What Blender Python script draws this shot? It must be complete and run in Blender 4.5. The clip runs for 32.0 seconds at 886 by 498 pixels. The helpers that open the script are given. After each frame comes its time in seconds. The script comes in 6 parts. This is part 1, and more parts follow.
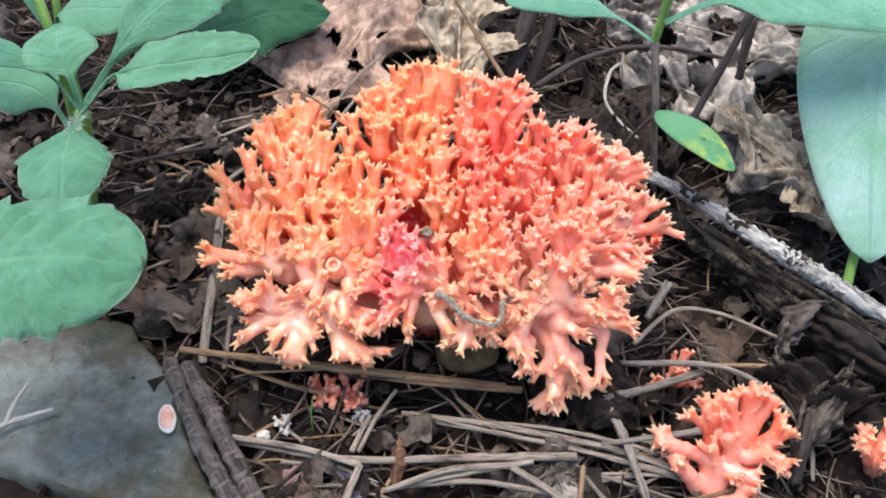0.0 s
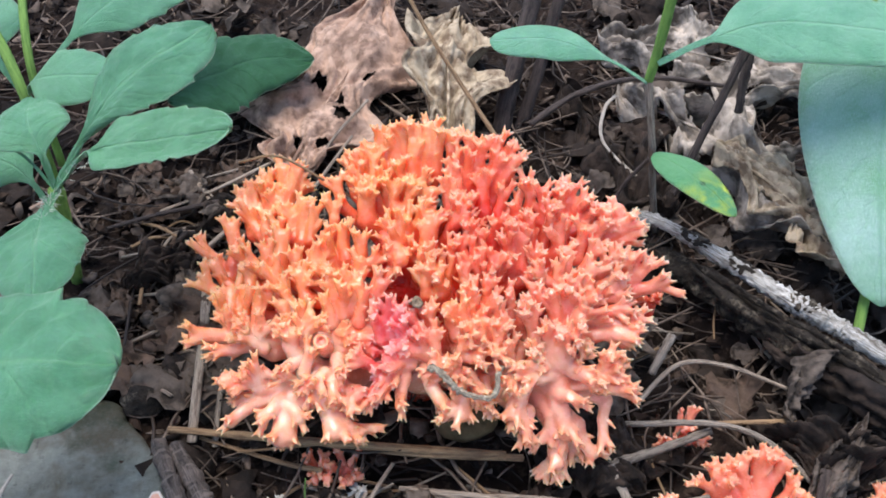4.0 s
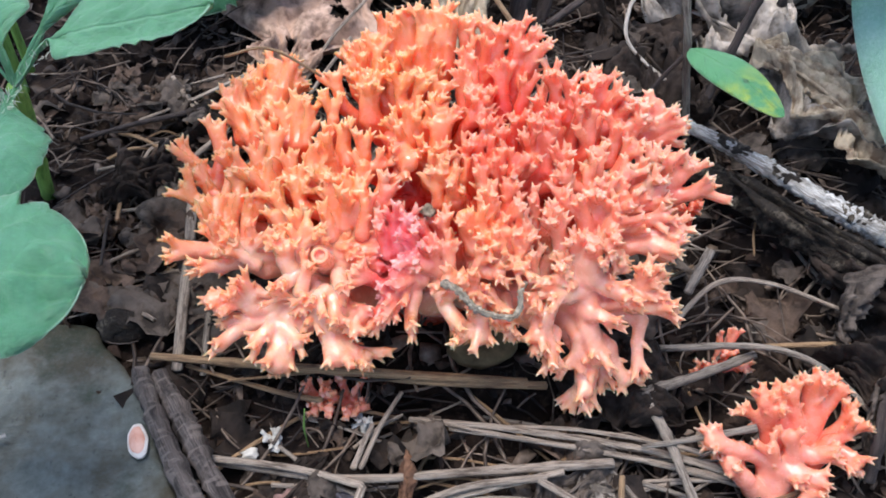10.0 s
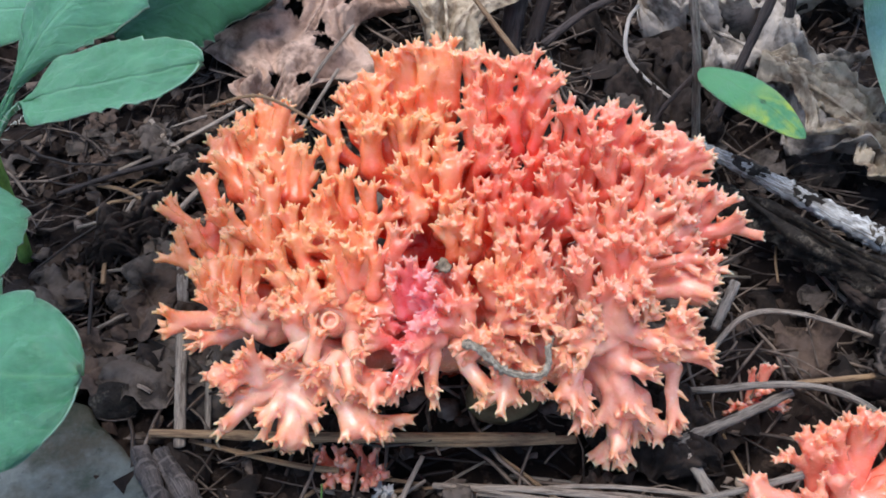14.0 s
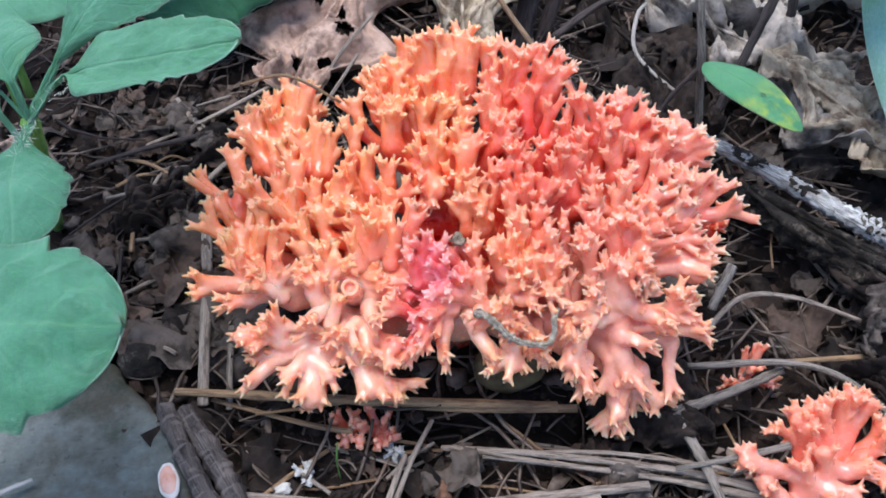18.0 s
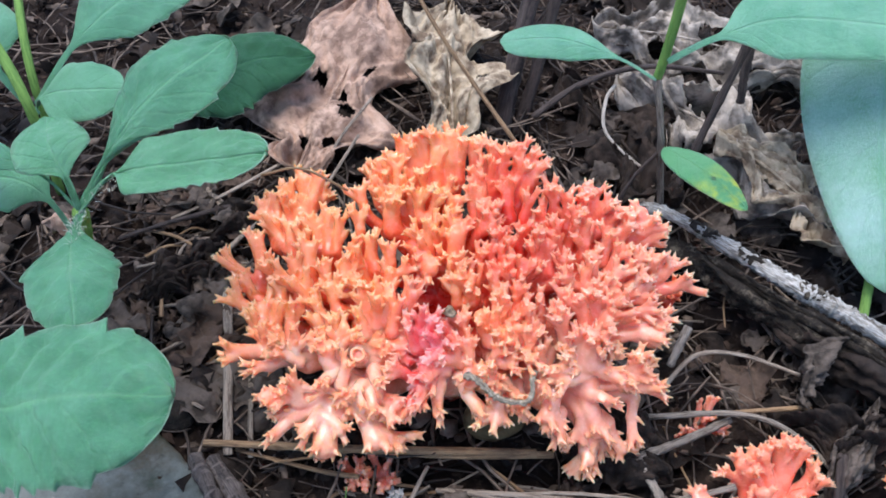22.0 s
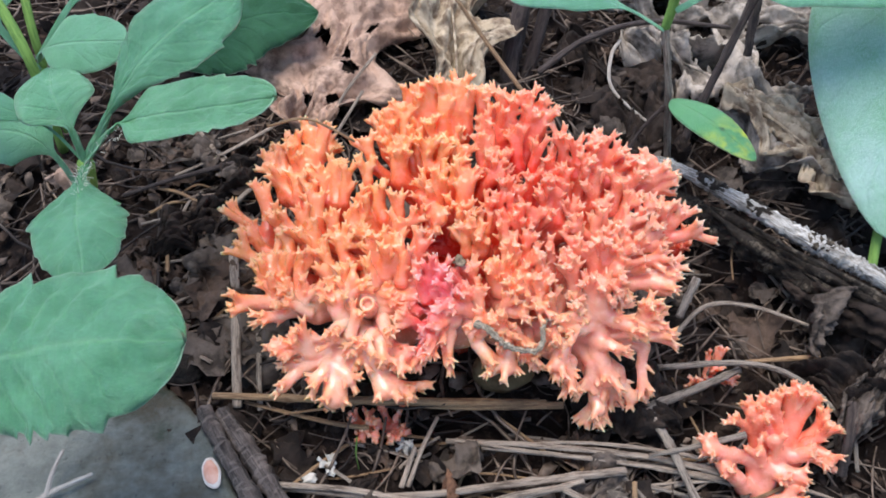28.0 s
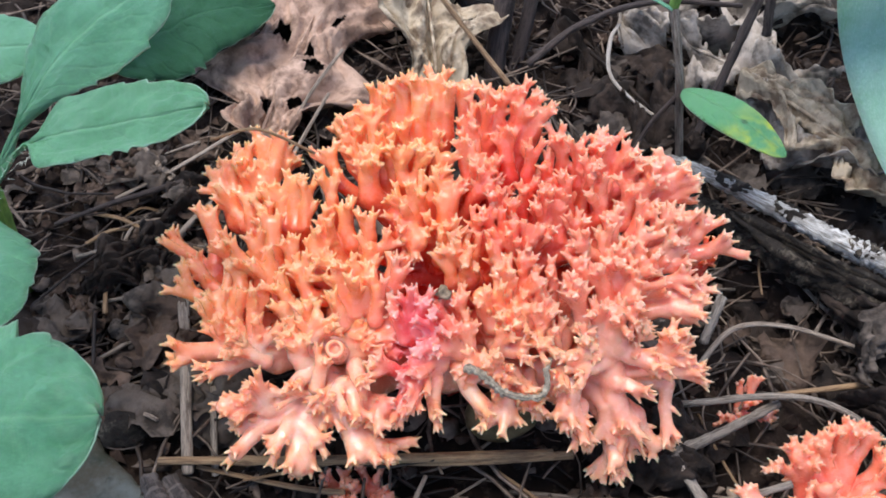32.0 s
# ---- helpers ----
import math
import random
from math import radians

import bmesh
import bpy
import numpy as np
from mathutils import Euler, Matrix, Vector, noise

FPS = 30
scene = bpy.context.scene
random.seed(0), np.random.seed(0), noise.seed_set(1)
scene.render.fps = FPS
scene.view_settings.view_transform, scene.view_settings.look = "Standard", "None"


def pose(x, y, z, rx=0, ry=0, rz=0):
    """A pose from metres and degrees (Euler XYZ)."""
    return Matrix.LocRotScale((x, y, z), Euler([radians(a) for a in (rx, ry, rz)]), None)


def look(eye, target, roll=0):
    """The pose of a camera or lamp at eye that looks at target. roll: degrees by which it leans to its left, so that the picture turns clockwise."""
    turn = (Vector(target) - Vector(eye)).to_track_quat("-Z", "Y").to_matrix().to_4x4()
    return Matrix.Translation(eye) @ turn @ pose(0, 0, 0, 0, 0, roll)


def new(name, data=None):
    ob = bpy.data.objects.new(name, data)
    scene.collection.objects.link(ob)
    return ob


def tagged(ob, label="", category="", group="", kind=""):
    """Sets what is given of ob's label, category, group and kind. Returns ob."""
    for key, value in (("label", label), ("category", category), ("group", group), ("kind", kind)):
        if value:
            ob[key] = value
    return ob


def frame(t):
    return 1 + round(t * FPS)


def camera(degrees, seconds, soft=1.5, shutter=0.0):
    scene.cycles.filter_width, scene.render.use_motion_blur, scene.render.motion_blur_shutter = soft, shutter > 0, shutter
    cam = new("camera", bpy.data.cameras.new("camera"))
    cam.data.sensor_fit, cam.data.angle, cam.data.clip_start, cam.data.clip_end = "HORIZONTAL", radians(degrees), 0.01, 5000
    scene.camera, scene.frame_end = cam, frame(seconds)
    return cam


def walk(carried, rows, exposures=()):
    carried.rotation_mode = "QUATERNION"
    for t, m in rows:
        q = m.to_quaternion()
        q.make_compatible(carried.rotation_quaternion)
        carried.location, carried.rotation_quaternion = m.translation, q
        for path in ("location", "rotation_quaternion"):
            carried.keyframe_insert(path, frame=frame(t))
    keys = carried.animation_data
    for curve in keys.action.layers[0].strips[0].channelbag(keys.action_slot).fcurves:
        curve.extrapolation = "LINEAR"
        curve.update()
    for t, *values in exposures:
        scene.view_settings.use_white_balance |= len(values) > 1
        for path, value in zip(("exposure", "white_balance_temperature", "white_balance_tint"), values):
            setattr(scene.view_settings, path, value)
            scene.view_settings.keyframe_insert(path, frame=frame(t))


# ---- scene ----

CM = 0.01  # the plan below is written in centimetres

# ---- the camera and its walk: seconds, eye (cm), yaw to the left, pitch up, roll (degrees) ----
cam = camera(50.7, 32.0, soft=1.75)
ROWS = [
    (0, -0.510, -0.606, 18.686, -1.80, -45.37, 1.09),
    (0.5, -0.496, -0.376, 18.681, -1.03, -44.54, 0.11),
    (1, -0.223, -0.509, 18.772, -0.84, -44.00, -0.49),
    (1.5, -0.352, -0.688, 18.466, -1.23, -44.03, -0.21),
    (2, -0.620, -0.391, 18.344, -1.24, -43.97, -0.80),
    (2.5, -0.510, -0.260, 19.017, -1.02, -44.13, -1.21),
    (4.5, 0.097, 1.472, 19.359, -0.75, -47.21, -2.08),
    (5, -0.269, 0.396, 19.476, -0.87, -48.63, -1.22),
    (5.5, -0.407, 0.277, 19.668, -0.25, -49.07, -1.09),
    (6, -0.316, 0.393, 19.779, -0.20, -48.78, -0.96),
    (6.5, -0.395, 0.219, 19.495, -0.34, -48.69, -0.67),
    (7, -0.512, 0.283, 18.686, -0.24, -48.66, -0.49),
    (7.5, -0.566, 1.078, 17.770, -0.24, -49.26, -0.56),
    (8, -0.481, 1.489, 18.076, -0.81, -48.99, -0.70),
    (8.5, 0.010, 1.784, 18.865, -0.51, -49.03, -2.09),
    (9, -0.105, 1.770, 18.799, -0.55, -49.12, -2.23),
    (9.5, -0.144, 1.600, 19.013, -0.60, -49.30, -2.27),
    (10, -0.326, 2.349, 16.989, -0.85, -49.39, -2.21),
    (10.5, -1.189, 4.648, 14.663, -1.62, -49.33, -2.77),
    (11, -0.769, 6.035, 14.387, -3.25, -49.13, -3.15),
    (11.5, -0.358, 6.004, 14.999, -3.90, -49.64, -3.48),
    (12, -0.148, 5.861, 15.442, -3.24, -49.42, -4.33),
    (12.5, -0.254, 5.557, 15.917, -3.27, -49.50, -4.54),
    (13, -0.463, 4.776, 16.313, -3.59, -49.23, -3.91),
    (13.5, -1.061, 4.245, 16.602, -3.42, -49.93, -3.48),
    (15.5, -0.995, 3.922, 17.335, -4.40, -49.56, -2.34),
    (16, -1.296, 3.255, 17.496, -4.37, -49.62, -1.79),
    (16.5, -1.398, 2.879, 17.422, -3.24, -49.91, -2.26),
    (17, -1.367, 3.038, 17.383, -2.90, -50.11, -2.46),
    (17.5, -1.412, 3.118, 17.437, -3.08, -50.12, -2.21),
    (18, -1.420, 3.114, 17.369, -3.54, -50.09, -1.75),
    (18.5, -1.412, 2.899, 17.134, -3.94, -50.11, -1.21),
    (19, -1.514, 2.789, 17.260, -4.25, -50.11, -0.59),
    (19.5, -1.712, 2.544, 17.619, -4.11, -50.19, -0.64),
    (20, -1.837, 2.833, 17.160, -4.63, -50.27, -0.37),
    (20.5, -1.133, 2.374, 18.158, -5.11, -49.99, -0.23),
    (21, -0.946, 2.014, 18.235, -5.29, -49.58, -0.35),
    (21.5, -1.413, 1.951, 19.952, -4.80, -49.33, -1.07),
    (22, -1.636, 2.018, 20.439, -4.93, -48.77, -0.91),
    (22.5, -1.812, 1.669, 19.890, -5.01, -48.50, -0.87),
    (23, -1.860, 1.681, 19.870, -5.14, -48.49, -0.87),
    (23.5, -1.900, 1.535, 20.026, -5.03, -48.61, -0.95),
    (24, -1.893, 1.382, 19.917, -4.76, -48.43, -1.18),
    (24.5, -2.060, 1.442, 19.884, -4.89, -48.60, -0.92),
    (25, -2.072, 1.300, 19.535, -5.04, -48.65, -0.63),
    (25.5, -1.984, 1.255, 19.203, -5.04, -48.76, -0.48),
    (27.5, -1.772, 1.703, 19.763, -5.45, -49.87, -0.74),
    (28, -1.984, 1.621, 19.899, -5.28, -50.05, -1.05),
    (28.5, -1.928, 1.633, 19.836, -5.26, -50.14, -1.08),
    (29, -1.898, 1.621, 19.878, -5.33, -50.14, -1.02),
    (29.5, -1.912, 1.597, 19.864, -5.20, -50.19, -1.04),
    (30, -2.409, 2.017, 18.230, -5.73, -50.09, -0.58),
    (30.5, -1.716, 3.620, 17.367, -5.81, -49.99, -1.43),
    (31, -1.642, 4.129, 17.123, -5.86, -49.98, -2.04),
    (31.5, -1.398, 4.257, 17.258, -5.71, -50.12, -2.90),
    (32, -1.445, 4.256, 17.621, -5.82, -50.20, -2.87),
]
walk(cam, [(t, pose(x * CM, y * CM, z * CM) @ pose(0, 0, 0, 0, 0, yaw) @ pose(0, 0, 0, 90 + pitch) @ pose(0, 0, 0, 0, 0, roll))
           for t, x, y, z, yaw, pitch, roll in ROWS],
     exposures=((0.0, 1.52, 6700, 13), (3.0, 1.34, 6650, 13), (10.2, 1.36, 6450, 13), (11.2, 1.13, 6450, 13), (13.5, 1.13, 6250, 13), (16.5, 1.25, 5950, 13), (21.2, 1.29, 5950, 13), (23.2, 1.31, 6550, 13), (32.0, 1.26, 6500, 13)))

# ---- light: a bright overcast sky over a wood, from above, a little from the side of the stone ----
world = bpy.data.worlds.new("sky")
scene.world = world
world.use_nodes = True
sky = world.node_tree.nodes.new("ShaderNodeTexSky")
sky.sky_type, sky.sun_disc = "NISHITA", False
sky.sun_elevation, sky.sun_rotation = radians(76), radians(325)
world.node_tree.links.new(sky.outputs[0], world.node_tree.nodes["Background"].inputs[0])
world.node_tree.nodes["Background"].inputs[1].default_value = 0.12
sun = new("sun", bpy.data.lights.new("sun", "SUN"))
sun.data.energy, sun.data.angle, sun.data.color = 1.5, radians(40), (1.0, 0.97, 0.92)
sun.matrix_world = look((-0.10, 0.30, 0.9), (0, 0.16, 0))


# ---- materials ----
def material(name, rough=0.6, specular=0.5):
    m = bpy.data.materials.new(name)
    m.use_nodes = True
    b = m.node_tree.nodes["Principled BSDF"]
    b.inputs["Roughness"].default_value = rough
    b.inputs["Specular IOR Level"].default_value = specular
    return m, m.node_tree.nodes, m.node_tree.links, b


def tex_noise(nodes, links, scale, detail=4.0, rough=0.6, coord="Object", stretch=None):
    tc = nodes.new("ShaderNodeTexCoord")
    n = nodes.new("ShaderNodeTexNoise")
    n.inputs["Scale"].default_value, n.inputs["Detail"].default_value, n.inputs["Roughness"].default_value = scale, detail, rough
    src = tc.outputs[coord]
    if stretch:
        mp = nodes.new("ShaderNodeMapping")
        mp.inputs["Scale"].default_value = stretch
        links.new(src, mp.inputs[0])
        src = mp.outputs[0]
    links.new(src, n.inputs["Vector"])
    return n.outputs["Fac"]


def ramp(nodes, links, fac, stops):
    r = nodes.new("ShaderNodeValToRGB")
    e = r.color_ramp.elements
    while len(e) < len(stops):
        e.new(0.5)
    for el, (p, c) in zip(e, stops):
        el.position, el.color = p, (*c, 1)
    links.new(fac, r.inputs[0])
    return r.outputs[0]


def mix(nodes, links, fac, a, b, kind="MIX"):
    m = nodes.new("ShaderNodeMix")
    m.data_type, m.blend_type = "RGBA", kind
    for sock, v in ((m.inputs["Factor"], fac), (m.inputs[6], a), (m.inputs[7], b)):
        if isinstance(v, (int, float)):
            sock.default_value = v
        elif isinstance(v, tuple):
            sock.default_value = (*v, 1)
        else:
            links.new(v, sock)
    return m.outputs[2]


def maths(nodes, links, op, a, b=0.0, c=0.0):
    m = nodes.new("ShaderNodeMath")
    m.operation = op
    for sock, v in zip(m.inputs, (a, b, c)):
        if isinstance(v, (int, float)):
            sock.default_value = v
        else:
            links.new(v, sock)
    return m.outputs[0]


def bump(nodes, links, bsdf, height, strength, dist):
    b = nodes.new("ShaderNodeBump")
    b.inputs["Strength"].default_value, b.inputs["Distance"].default_value = strength, dist
    links.new(height, b.inputs["Height"])
    links.new(b.outputs[0], bsdf.inputs["Normal"])


def coral_material():
    """Pigment runs from the stem to the coloured tips, in five shades that blend over the fungus (salmon, red, pink and pale on orange)."""
    m, n, l, b = material("coral_flesh", 0.36, 0.5)

    def attr(name):
        at = n.new("ShaderNodeAttribute")
        at.attribute_name = name
        return at.outputs["Fac"]

    mottle = tex_noise(n, l, 160, 3)
    fac = maths(n, l, "ADD", attr("along"), maths(n, l, "MULTIPLY", maths(n, l, "SUBTRACT", mottle, 0.5), 0.45))
    shade = lambda *cols: ramp(n, l, fac, tuple(zip((0.08, 0.42, 0.76, 1.0), cols)))  # noqa: E731
    col = shade((0.95, 0.18, 0.062), (0.99, 0.30, 0.105), (1.0, 0.35, 0.13), (1.0, 0.41, 0.185))
    col = mix(n, l, attr("salmon"), col, shade((0.93, 0.17, 0.10), (0.98, 0.30, 0.185), (0.99, 0.35, 0.21), (0.99, 0.44, 0.29)))
    col = mix(n, l, attr("red"), col, shade((0.82, 0.035, 0.02), (0.94, 0.10, 0.05), (0.97, 0.18, 0.09), (0.98, 0.31, 0.18)))
    col = mix(n, l, attr("pink"), col, shade((0.90, 0.20, 0.19), (0.85, 0.085, 0.105), (0.90, 0.15, 0.17), (0.95, 0.38, 0.37)))
    col = mix(n, l, attr("pale"), col, shade((0.98, 0.52, 0.36), (0.98, 0.55, 0.39), (0.98, 0.38, 0.21), (0.98, 0.39, 0.21)))
    patches = ramp(n, l, tex_noise(n, l, 70, 3), ((0.42, (0.85, 0.80, 0.80)), (0.62, (1.0, 1.0, 1.0))))
    col = mix(n, l, 1.0, col, patches, "MULTIPLY")
    col = mix(n, l, maths(n, l, "MULTIPLY", tex_noise(n, l, 900, 3), 0.10), col, (1.0, 0.55, 0.40))
    l.new(col, b.inputs["Base Color"])
    b.inputs["Coat Weight"].default_value = 0.65
    b.inputs["Coat Roughness"].default_value = 0.12
    b.inputs["Subsurface Weight"].default_value = 0.9
    b.inputs["Subsurface Radius"].default_value = (1.0, 0.42, 0.27)
    b.inputs["Subsurface Scale"].default_value = 0.0032
    l.new(maths(n, l, "ADD", maths(n, l, "MULTIPLY", tex_noise(n, l, 500, 3), 0.45), 0.03), b.inputs["Roughness"])
    bump(n, l, b, tex_noise(n, l, 650, 5, 0.65), 0.5, 0.0006)
    return m


CORAL = coral_material()


def leaf_material(name, low, high, vein, rough=0.45, spots=None, gloss=0.4, scale=120):
    m, n, l, b = material(name, rough, gloss)
    uv = n.new("ShaderNodeUVMap")
    sep = n.new("ShaderNodeSeparateXYZ")
    l.new(uv.outputs[0], sep.inputs[0])
    u, v = sep.outputs[0], sep.outputs[1]
    side = maths(n, l, "ABSOLUTE", maths(n, l, "SUBTRACT", v, 0.5))
    wobble = maths(n, l, "MULTIPLY", tex_noise(n, l, 180, 2), 0.1)
    slant = maths(n, l, "ADD", maths(n, l, "SUBTRACT", u, maths(n, l, "MULTIPLY", side, 0.45)), wobble)
    saw = maths(n, l, "ABSOLUTE", maths(n, l, "SUBTRACT", maths(n, l, "FRACT", maths(n, l, "MULTIPLY", slant, 8.0)), 0.5))
    lateral = maths(n, l, "SUBTRACT", 1.0, maths(n, l, "SMOOTH_MIN", maths(n, l, "MULTIPLY", saw, 9.0), 1.0, 0.4))
    rib = maths(n, l, "SUBTRACT", 1.0, maths(n, l, "SMOOTH_MIN", maths(n, l, "MULTIPLY", side, 32.0), 1.0, 0.4))
    veins = maths(n, l, "MAXIMUM", maths(n, l, "MULTIPLY", lateral, 0.3), rib)
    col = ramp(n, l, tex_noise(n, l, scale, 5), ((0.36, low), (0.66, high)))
    col = mix(n, l, maths(n, l, "MULTIPLY", tex_noise(n, l, 1500, 2), 0.3), col, tuple(c * 1.5 for c in high))
    if spots:
        blotch = maths(n, l, "MULTIPLY", ramp(n, l, tex_noise(n, l, 150, 3), ((0.38, (0, 0, 0)), (0.58, (1, 1, 1)))), ramp(n, l, u, ((0.45, (0, 0, 0)), (0.75, (1, 1, 1)))))
        col = mix(n, l, blotch, col, spots)
        mark = maths(n, l, "ADD", maths(n, l, "MULTIPLY", maths(n, l, "ABSOLUTE", maths(n, l, "SUBTRACT", u, 0.6)), 2.0), side)
        col = mix(n, l, ramp(n, l, mark, ((0.05, (0.9, 0.9, 0.9)), (0.09, (0, 0, 0)))), col, (0.02, 0.05, 0.02))
    hair = tex_noise(n, l, 1.0, 3, 0.6, "UV", (60.0, 420.0, 1.0))
    col = mix(n, l, ramp(n, l, hair, ((0.5, (0, 0, 0)), (0.72, (0.5, 0.5, 0.5)))), col, tuple(min(c * 1.7, 0.8) for c in high))
    col = mix(n, l, maths(n, l, "MULTIPLY", veins, 0.5), col, vein)
    col = mix(n, l, ramp(n, l, side, ((0.488, (0, 0, 0)), (0.499, (0.4, 0.4, 0.4)))), col, (0.42, 0.52, 0.40))
    l.new(col, b.inputs["Base Color"])
    b.inputs["Subsurface Weight"].default_value = 0.12
    b.inputs["Subsurface Radius"].default_value = (0.3, 1.0, 0.2)
    b.inputs["Subsurface Scale"].default_value = 0.001
    h = maths(n, l, "SUBTRACT", maths(n, l, "ADD", maths(n, l, "MULTIPLY", tex_noise(n, l, 1100, 4, 0.7), 0.6), maths(n, l, "MULTIPLY", hair, 0.5)), maths(n, l, "MULTIPLY", veins, 1.0))
    bump(n, l, b, h, 0.8, 0.0009)
    return m


LEAF_GREEN = leaf_material("leaf_green", (0.048, 0.180, 0.085), (0.105, 0.295, 0.160), (0.18, 0.40, 0.21), 0.34, None, 0.6)
LEAF_LIGHT = leaf_material("leaf_light_green", (0.07, 0.235, 0.11), (0.145, 0.365, 0.20), (0.22, 0.45, 0.26), 0.34, None, 0.6)
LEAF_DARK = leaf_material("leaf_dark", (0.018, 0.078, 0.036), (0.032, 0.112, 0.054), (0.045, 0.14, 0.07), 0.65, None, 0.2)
LEAF_BLUE = leaf_material("leaf_blue", (0.09, 0.29, 0.16), (0.18, 0.42, 0.26), (0.25, 0.48, 0.31), 0.38, None, 0.6)
# the drooping leaf's glossy reflection is put into its colour as large pale patches
LEAF_PAINTED_SHEEN = leaf_material("leaf_painted_sheen", (0.075, 0.29, 0.10), (0.37, 0.57, 0.49), (0.18, 0.40, 0.25), 0.42, None, 0.5, 28)
LEAF_SPOT = leaf_material("leaf_spotted", (0.07, 0.25, 0.10), (0.13, 0.35, 0.16), (0.17, 0.40, 0.16), 0.4, (0.52, 0.60, 0.05))


def dead_material(name, low, high, dark, scale=90, rough=0.8):
    m, n, l, b = material(name, rough, 0.25)
    col = ramp(n, l, tex_noise(n, l, scale, 6, 0.65), ((0.28, low), (0.68, high)))
    col = mix(n, l, ramp(n, l, tex_noise(n, l, scale * 2.3, 5), ((0.44, (0, 0, 0)), (0.62, (0.9, 0.9, 0.9)))), col, dark)
    info = n.new("ShaderNodeObjectInfo")
    col = mix(n, l, maths(n, l, "MULTIPLY", info.outputs["Random"], 0.35), col, tuple(c * 0.5 for c in low))
    l.new(col, b.inputs["Base Color"])
    bump(n, l, b, tex_noise(n, l, 400, 7, 0.7), 0.9, 0.0012)
    return m


CRUMB, _n, _l, _b = material("soil_crumb", 0.95, 0.15)
_l.new(ramp(_n, _l, tex_noise(_n, _l, 200, 5), ((0.35, (0.014, 0.010, 0.008)), (0.7, (0.085, 0.056, 0.040)))), _b.inputs["Base Color"])
DEAD_TAN = dead_material("dead_leaf_tan", (0.42, 0.26, 0.18), (0.82, 0.58, 0.44), (0.20, 0.125, 0.09))
DEAD_BEIGE = dead_material("dead_leaf_beige", (0.42, 0.32, 0.21), (0.78, 0.66, 0.48), (0.17, 0.11, 0.07))
DEAD_GREY = dead_material("dead_leaf_grey", (0.20, 0.168, 0.135), (0.78, 0.68, 0.57), (0.06, 0.05, 0.04), 60)
DEAD_PINK = dead_material("dead_leaf_pink", (0.26, 0.15, 0.125), (0.46, 0.29, 0.25), (0.14, 0.08, 0.07))
DEAD_SLATE = dead_material("dead_leaf_slate", (0.10, 0.095, 0.12), (0.22, 0.21, 0.26), (0.05, 0.045, 0.05))
DEAD_RUST = dead_material("dead_leaf_rust", (0.16, 0.075, 0.04), (0.36, 0.19, 0.11), (0.07, 0.035, 0.022))
DEAD_MID = dead_material("dead_leaf_umber", (0.075, 0.050, 0.036), (0.24, 0.165, 0.12), (0.03, 0.02, 0.014))
DEAD_DIM = dead_material("dead_leaf_dim", (0.065, 0.050, 0.040), (0.25, 0.20, 0.16), (0.022, 0.017, 0.013))
DEAD_BROWN = dead_material("dead_leaf_brown", (0.014, 0.010, 0.008), (0.066, 0.045, 0.033), (0.006, 0.004, 0.003))


def straw_material(name, low, high, dark, per_island=False, rings=0.0):
    """Dry stalks and twigs: fibres run along (uv: length in cm, turn), with dark stains and, on bark, cross rings."""
    m, n, l, b = material(name, 0.65, 0.3)
    if per_island:
        grain, blot = tex_noise(n, l, 260, 4), tex_noise(n, l, 110, 3)
    else:
        grain = tex_noise(n, l, 1.0, 5, 0.7, "UV", (0.9, 26.0, 1.0))
        blot = tex_noise(n, l, 1.0, 5, 0.7, "UV", (1.3, 3.0, 1.0))
    col = ramp(n, l, grain, ((0.34, low), (0.66, high)))
    col = mix(n, l, ramp(n, l, blot, ((0.46, (0, 0, 0)), (0.62, (0.85, 0.85, 0.85)))), col, dark)
    if per_island:
        geo = n.new("ShaderNodeNewGeometry")
        col = mix(n, l, ramp(n, l, geo.outputs["Random Per Island"], ((0.15, (0, 0, 0)), (0.95, (1, 1, 1)))), col, dark)
    else:
        info = n.new("ShaderNodeObjectInfo")
        col = mix(n, l, maths(n, l, "MULTIPLY", info.outputs["Random"], 0.3), col, dark)
    height = maths(n, l, "ADD", grain, maths(n, l, "MULTIPLY", blot, 0.6))
    if rings:
        ring = ramp(n, l, tex_noise(n, l, 1.0, 2, 0.5, "UV", (7.0, 1.6, 1.0)), ((0.52, (0, 0, 0)), (0.60, (1, 1, 1))))
        col = mix(n, l, maths(n, l, "MULTIPLY", ring, 0.45), col, high)
        height = maths(n, l, "ADD", height, maths(n, l, "MULTIPLY", ring, rings))
    l.new(col, b.inputs["Base Color"])
    bump(n, l, b, height, 0.7, 0.0006)
    return m


STRAW = straw_material("straw", (0.25, 0.145, 0.07), (0.50, 0.34, 0.19), (0.12, 0.065, 0.035))
STRAW_GREY = straw_material("straw_grey", (0.26, 0.20, 0.15), (0.62, 0.52, 0.41), (0.075, 0.052, 0.036))
TWIG = straw_material("twig_bark", (0.05, 0.037, 0.032), (0.13, 0.10, 0.085), (0.018, 0.013, 0.012))
TWIG_RINGED = straw_material("twig_ringed_bark", (0.032, 0.025, 0.021), (0.23, 0.19, 0.165), (0.009, 0.006, 0.005), False, 0.7)
TWIG_GREY = straw_material("twig_grey", (0.19, 0.15, 0.115), (0.50, 0.43, 0.345), (0.05, 0.036, 0.026))
TWIG_PALE = straw_material("twig_bleached", (0.50, 0.46, 0.39), (0.78, 0.74, 0.66), (0.26, 0.20, 0.15))
NEEDLES = straw_material("needle_litter", (0.085, 0.058, 0.042), (0.28, 0.21, 0.155), (0.018, 0.012, 0.009), True)
